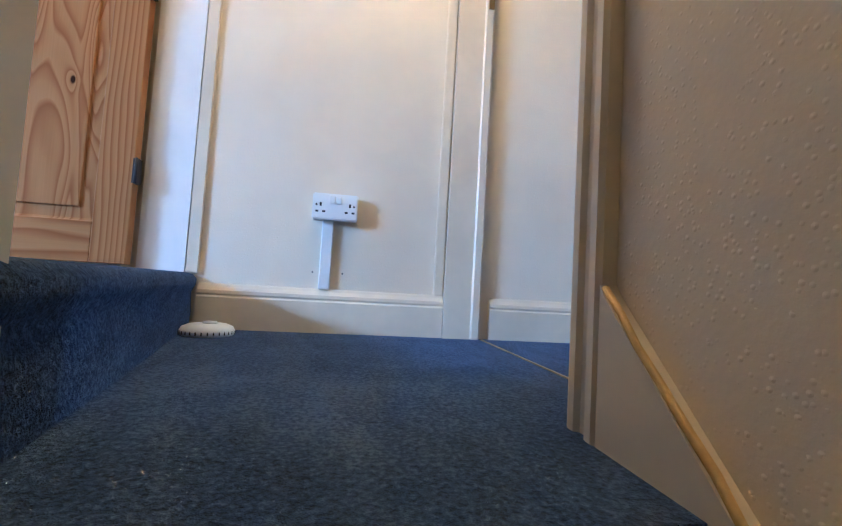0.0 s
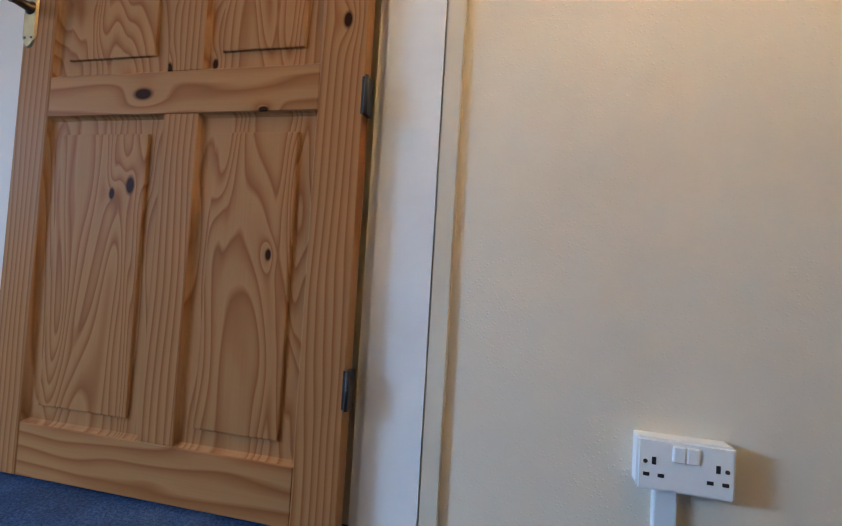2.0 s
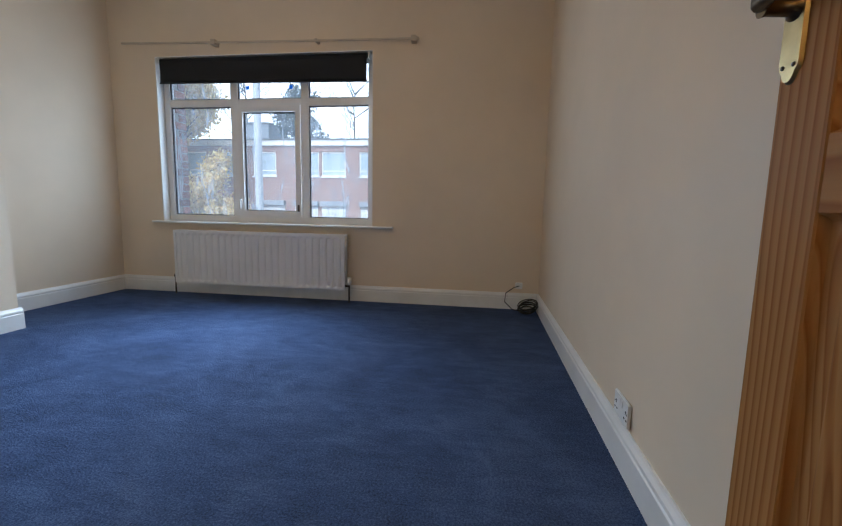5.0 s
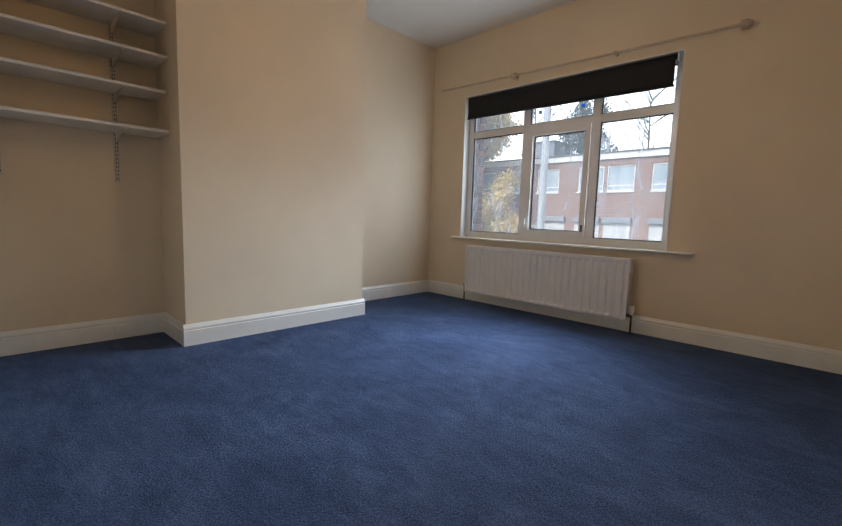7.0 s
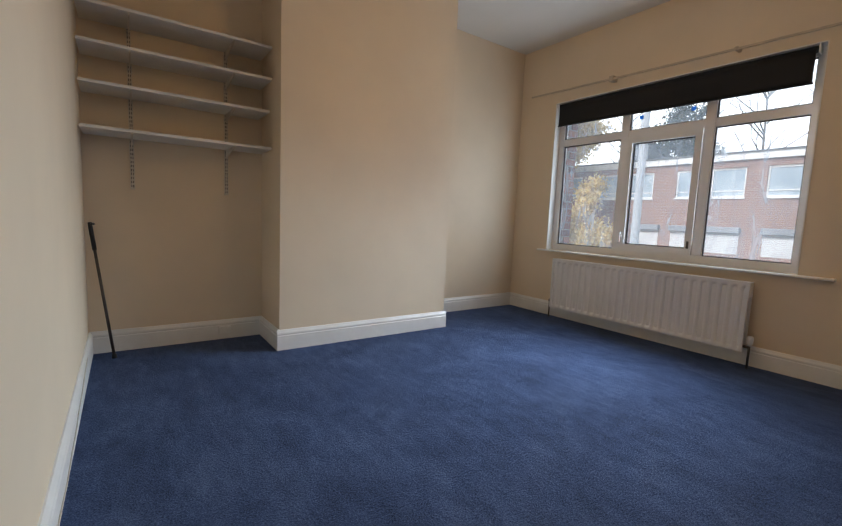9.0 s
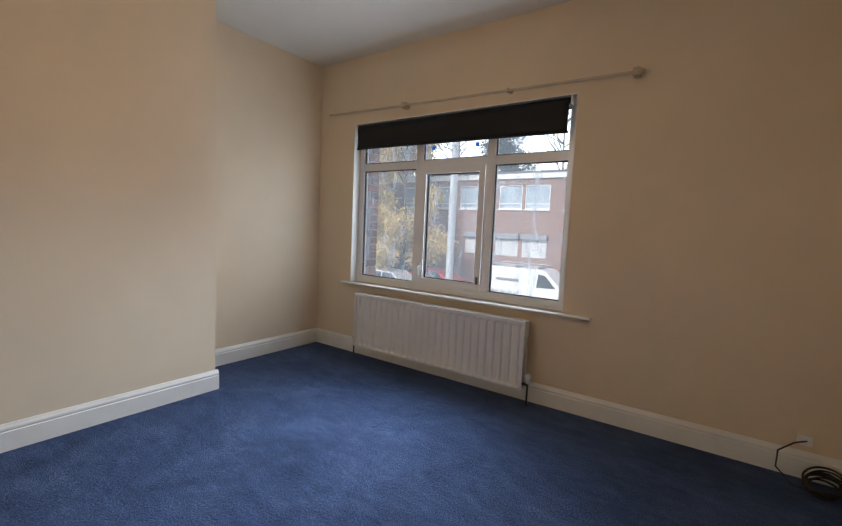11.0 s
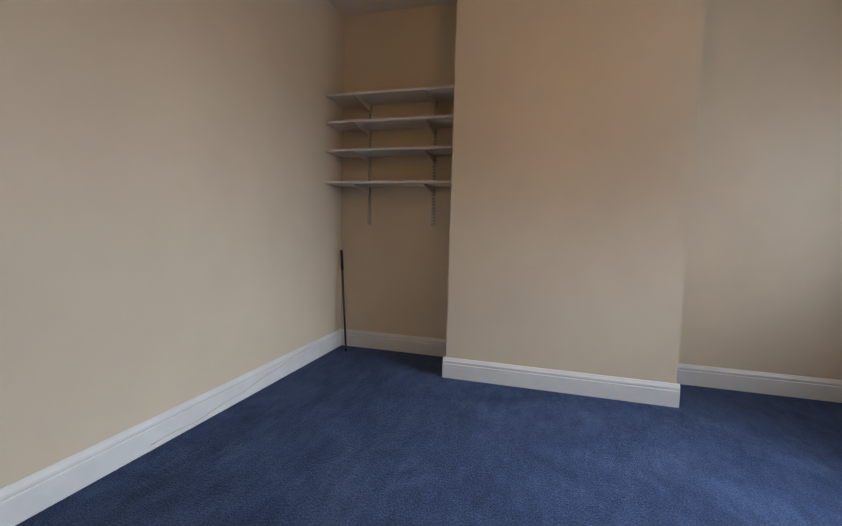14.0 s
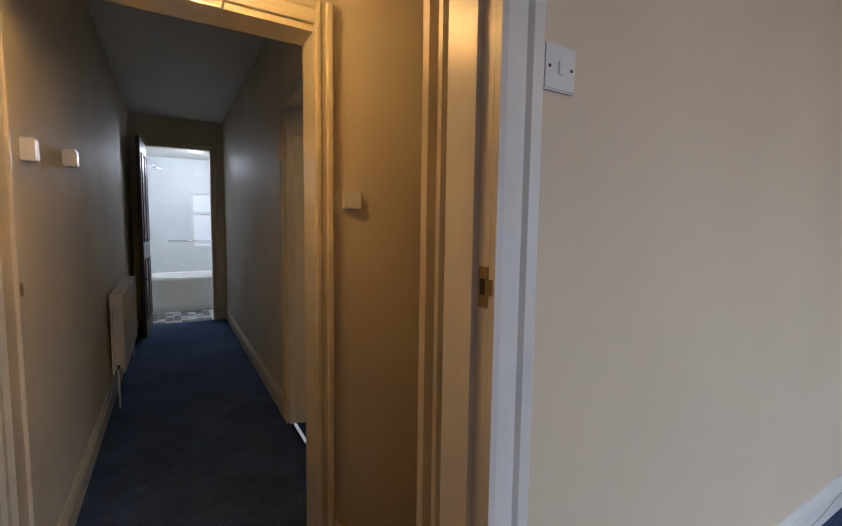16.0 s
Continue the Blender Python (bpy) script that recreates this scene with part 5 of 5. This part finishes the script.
VANSIDE = [(-2.45, 0.35), (2.40, 0.35), (2.48, 0.75), (2.36, 1.02), (1.62, 1.22), (0.95, 1.86), (0.70, 1.94), (-2.30, 1.94), (-2.46, 1.75)]
M_VAN = car_paint("white_van_paint", (0.80, 0.81, 0.82))
van = vehicle("van", "white panel van with grey lettering parked across the road", "van", (-20.72, -3.85, ZG), 0, M_VAN, 4.95, 1.92, VANSIDE, (-1.55, 1.60), 0.33,
              [[(0.55, 1.12), (1.45, 1.15), (0.92, 1.70), (0.60, 1.74)]])
bm = boxes((0.967, 0.975, -2.40, 2.30, 0.42, 0.52))
part("sill_trim", bm, M_BLACK, van)
part("rear_lamp", boxes((0.955, 0.972, -2.46, -2.38, 0.95, 1.35)), M_REDLAMP, van)
M_LETTER = mat("grey_lettering", (0.22, 0.23, 0.25), 0.5)


def lettering(parent, text, size, at, name):
    cu = bpy.data.curves.new(name, "FONT")
    cu.body, cu.size, cu.extrude = text, size, 0.001
    ob = new(name, cu)
    bpy.context.view_layer.update()
    me = bpy.data.meshes.new_from_object(ob.evaluated_get(bpy.context.evaluated_depsgraph_get()))
    bpy.data.objects.remove(ob)
    me.materials.append(M_LETTER)
    o = new(name, me)
    o.parent = parent
    o.matrix_basis = Matrix.Translation(at) @ pose(0, 0, 0, 90, 0, 90)
    return o


lettering(van, "0800 501 6118", 0.24, (0.966, -1.75, 0.68), "phone_number")
part("logo_bars", boxes((0.93, 0.938, -1.95, -1.70, 1.42, 1.47), (0.93, 0.938, -1.95, -1.70, 1.34, 1.39), (0.93, 0.938, -1.90, -1.70, 1.26, 1.31), (0.925, 0.935, -1.45, -0.30, 1.30, 1.42)), M_LETTER, van, "grey sign bars")
rack = part("roof_rack", boxes((-0.75, 0.75, -1.9, -1.86, 1.94, 2.06), (-0.75, 0.75, -0.6, -0.56, 1.94, 2.06), (-0.75, 0.75, 0.5, 0.54, 1.94, 2.06), (0.70, 0.74, -2.0, 0.7, 2.06, 2.10), (-0.74, -0.70, -2.0, 0.7, 2.06, 2.10)), M_GALV, van)

CARSIDE = [(-2.0, 0.30), (2.0, 0.30), (2.08, 0.62), (1.95, 0.80), (1.05, 0.95), (0.35, 1.42), (-0.75, 1.46), (-1.60, 1.10), (-2.02, 0.98), (-2.08, 0.65)]
CARGL = [[(0.93, 0.96), (0.32, 1.36), (-0.15, 1.39), (-0.15, 0.94)], [(-0.22, 0.94), (-0.22, 1.39), (-0.72, 1.40), (-1.42, 1.06), (-1.35, 0.97)]]
vehicle("car", "white hatchback parked across the road", "car", (-17.6, -10.0, ZG), 8, car_paint("white_car_paint", (0.78, 0.79, 0.80)), 4.1, 1.76, CARSIDE, (-1.25, 1.28), 0.31, CARGL)
vehicle("car", "bright red hatchback parked across the road", "car", (-20.2, -8.9, ZG), 3, car_paint("red_car_paint", (0.62, 0.035, 0.020)), 4.1, 1.76, CARSIDE, (-1.25, 1.28), 0.31, CARGL)


# ---- trees ----
def leaf_mat(name, a, b, c):
    m = mat(name, b, 0.7)
    n = m.node_tree.nodes.new("ShaderNodeNewGeometry")
    tone = ramp(m, n.outputs["Random Per Island"], [(0.1, a), (0.5, b), (0.9, c)])
    ln(m, tone, bsdf(m).inputs["Base Color"])
    thin = m.node_tree.nodes.new("ShaderNodeBsdfTranslucent")
    ln(m, tone, thin.inputs["Color"])
    both = m.node_tree.nodes.new("ShaderNodeMixShader")
    both.inputs[0].default_value = 0.45
    ln(m, bsdf(m).outputs[0], both.inputs[1])
    ln(m, thin.outputs[0], both.inputs[2])
    ln(m, both.outputs[0], m.node_tree.nodes["Material Output"].inputs[0])
    return m


M_BARK = paint("dark_bark", (0.085, 0.070, 0.055), 0.9, 0.25, 30, 6, 0.6, 4.0)
M_YLEAF = leaf_mat("yellow_leaves", (0.52, 0.38, 0.13), (0.80, 0.63, 0.24), (0.78, 0.69, 0.40))
M_GLEAF = leaf_mat("dark_conifer", (0.02, 0.035, 0.02), (0.035, 0.055, 0.03), (0.05, 0.075, 0.04))


def tree(at, height, spread, leaves, leaf_size, leafm, seed, label, low=0.15):
    rnd = random.Random(seed)
    t = thing("tree", label, "tree", at, group="street trees")
    bm = bmesh.new()
    tips = []
    tube(bm, [(0, 0, 0), (0.05, 0.04, height * 0.2), (-0.04, 0.1, height * 0.45), (0.05, 0, height * 0.8)], [0.16, 0.13, 0.09, 0.03], 8)
    for k in range(34):
        z = height * (low + (0.95 - low) * rnd.random())
        a = rnd.random() * 2 * math.pi
        r = spread * (0.45 + 0.55 * rnd.random()) * (1.15 - 0.55 * z / height)
        rise = 0.10 * height + 0.15 * height * rnd.random()
        p = [Vector((0, 0, z)), Vector((0.45 * r * math.cos(a), 0.45 * r * math.sin(a), z + 0.4 * rise)), Vector((r * math.cos(a + 0.2), r * math.sin(a + 0.2), z + rise))]
        tube(bm, p, [0.045, 0.025, 0.008], 5)
        tips += [p[1].lerp(p[2], q / 5) for q in range(6)]
        for j in range(4):
            s = p[1].lerp(p[2], rnd.random())
            e = s + Vector((rnd.uniform(-0.7, 0.7), rnd.uniform(-0.7, 0.7), rnd.uniform(0.0, 0.7)))
            tube(bm, [s, s.lerp(e, 0.5) + Vector((0.05, 0, 0.05)), e], [0.012, 0.008, 0.004], 4)
            tips += [s.lerp(e, q / 3) for q in range(1, 4)]
    part("trunk", bm, M_BARK, t)
    if leaves:
        verts, faces = [], []
        for k in range(leaves):
            c = rnd.choice(tips) + Vector((rnd.gauss(0, 0.20), rnd.gauss(0, 0.20), rnd.gauss(0, 0.20)))
            q = Euler((rnd.uniform(0, 6.3), rnd.uniform(0, 6.3), rnd.uniform(0, 6.3))).to_matrix()
            s = leaf_size * rnd.uniform(0.6, 1.3)
            i = len(verts)
            for u, w, h in ((-1, 0, 0), (0, -0.6, 0.12), (1, 0, 0), (0, 0.6, 0.12)):
                verts.append(tuple(c + q @ Vector((u * s, w * s, h * s))))
            faces.append((i, i + 1, i + 2, i + 3))
        me = bpy.data.meshes.new("crown")
        me.from_pydata(verts, [], faces)
        me.materials.append(leafm)
        cr = new("crown", me)
        cr.parent = t
    return t


tree((-19.6, -11.0, ZG), 8.5, 3.0, 60000, 0.080, M_YLEAF, 1, "half-bare tree with yellow autumn leaves", 0.10)
tree((-19.4, -14.6, ZG), 9.5, 3.2, 56000, 0.085, M_YLEAF, 2, "tall tree with yellow autumn leaves", 0.06)
tree((-18.8, -18.6, ZG), 9.0, 3.0, 42000, 0.095, M_YLEAF, 3, "tree thick with yellow autumn leaves", 0.06)
tree((-31.0, -6.0, ZG), 14.0, 4.5, 0, 0.1, M_YLEAF, 5, "bare winter tree behind the building", 0.3)
tree((-32.0, -15.0, ZG), 16.0, 5.5, 0, 0.1, M_YLEAF, 6, "tall bare tree behind the building", 0.3)
tree((-32.0, -22.0, ZG), 15.0, 5.5, 0, 0.1, M_YLEAF, 9, "tall bare tree with fine twigs", 0.3)
tree((-34.0, -11.0, ZG), 15.0, 5.0, 0, 0.1, M_YLEAF, 10, "spreading bare tree against the sky", 0.35)
tree((-31.0, 1.5, ZG), 13.0, 4.5, 0, 0.1, M_YLEAF, 8, "bare tree behind the flat roof", 0.3)
tree((-30.0, -10.0, ZG), 10.4, 2.5, 20000, 0.09, M_GLEAF, 7, "dark evergreen tree behind the building", 0.35)

# ---- brick jamb outside the window, and bathroom floor tiles ----
jamb = tagged(new("brick_reveal"), "red brick jamb outside the window", "wall", kind="structure")
for z0 in (0,):
    cells = {}
    for wide in (0, 1):
        d = 0.102 if wide else 0.150
        bm = soft(boxes((-0.155, -0.155 + d, -0.08, 0.058, 0.0, 0.064)), 0.004, 1)
        me = bpy.data.meshes.new("brick")
        bm.to_mesh(me)
        bm.free()
        me.materials.append(M_BRICK)
        cells[wide] = me
    for k in range(20):
        o = new("brick", cells[k % 2])
        o.parent = jamb
        o.location = (-4.008, WY0 + 0.002, 0.68 + 0.0745 * k)
part("mortar", boxes((-4.158, -4.012, WY0 - 0.07, WY0 + 0.052, 0.66, 2.18)), paint("mortar", (0.34, 0.31, 0.27), 0.9, 0.1, 60, 1, 0.4), jamb)
M_TILE = mat("black_white_tile", (0.5, 0.5, 0.5), 0.3)
inf = M_TILE.node_tree.nodes.new("ShaderNodeObjectInfo")
ln(M_TILE, ramp(M_TILE, inf.outputs["Random"], [(0.42, (0.72, 0.73, 0.72)), (0.5, (0.10, 0.11, 0.12))]), bsdf(M_TILE).inputs["Base Color"])
bm = soft(boxes((0.003, 0.095, 0.003, 0.095, 0.0, 0.006)), 0.001, 1)
tile_me = bpy.data.meshes.new("tile")
bm.to_mesh(tile_me)
bm.free()
tile_me.materials.append(M_TILE)
tf = bpy.data.objects["bathroom_floor"]
for i in range(8):
    for j in range(9):
        o = new("tile", tile_me)
        o.parent = tf
        o.location = (XEND + 0.02 + 0.098 * i, 3.12 + 0.098 * j, ZL + 0.006)
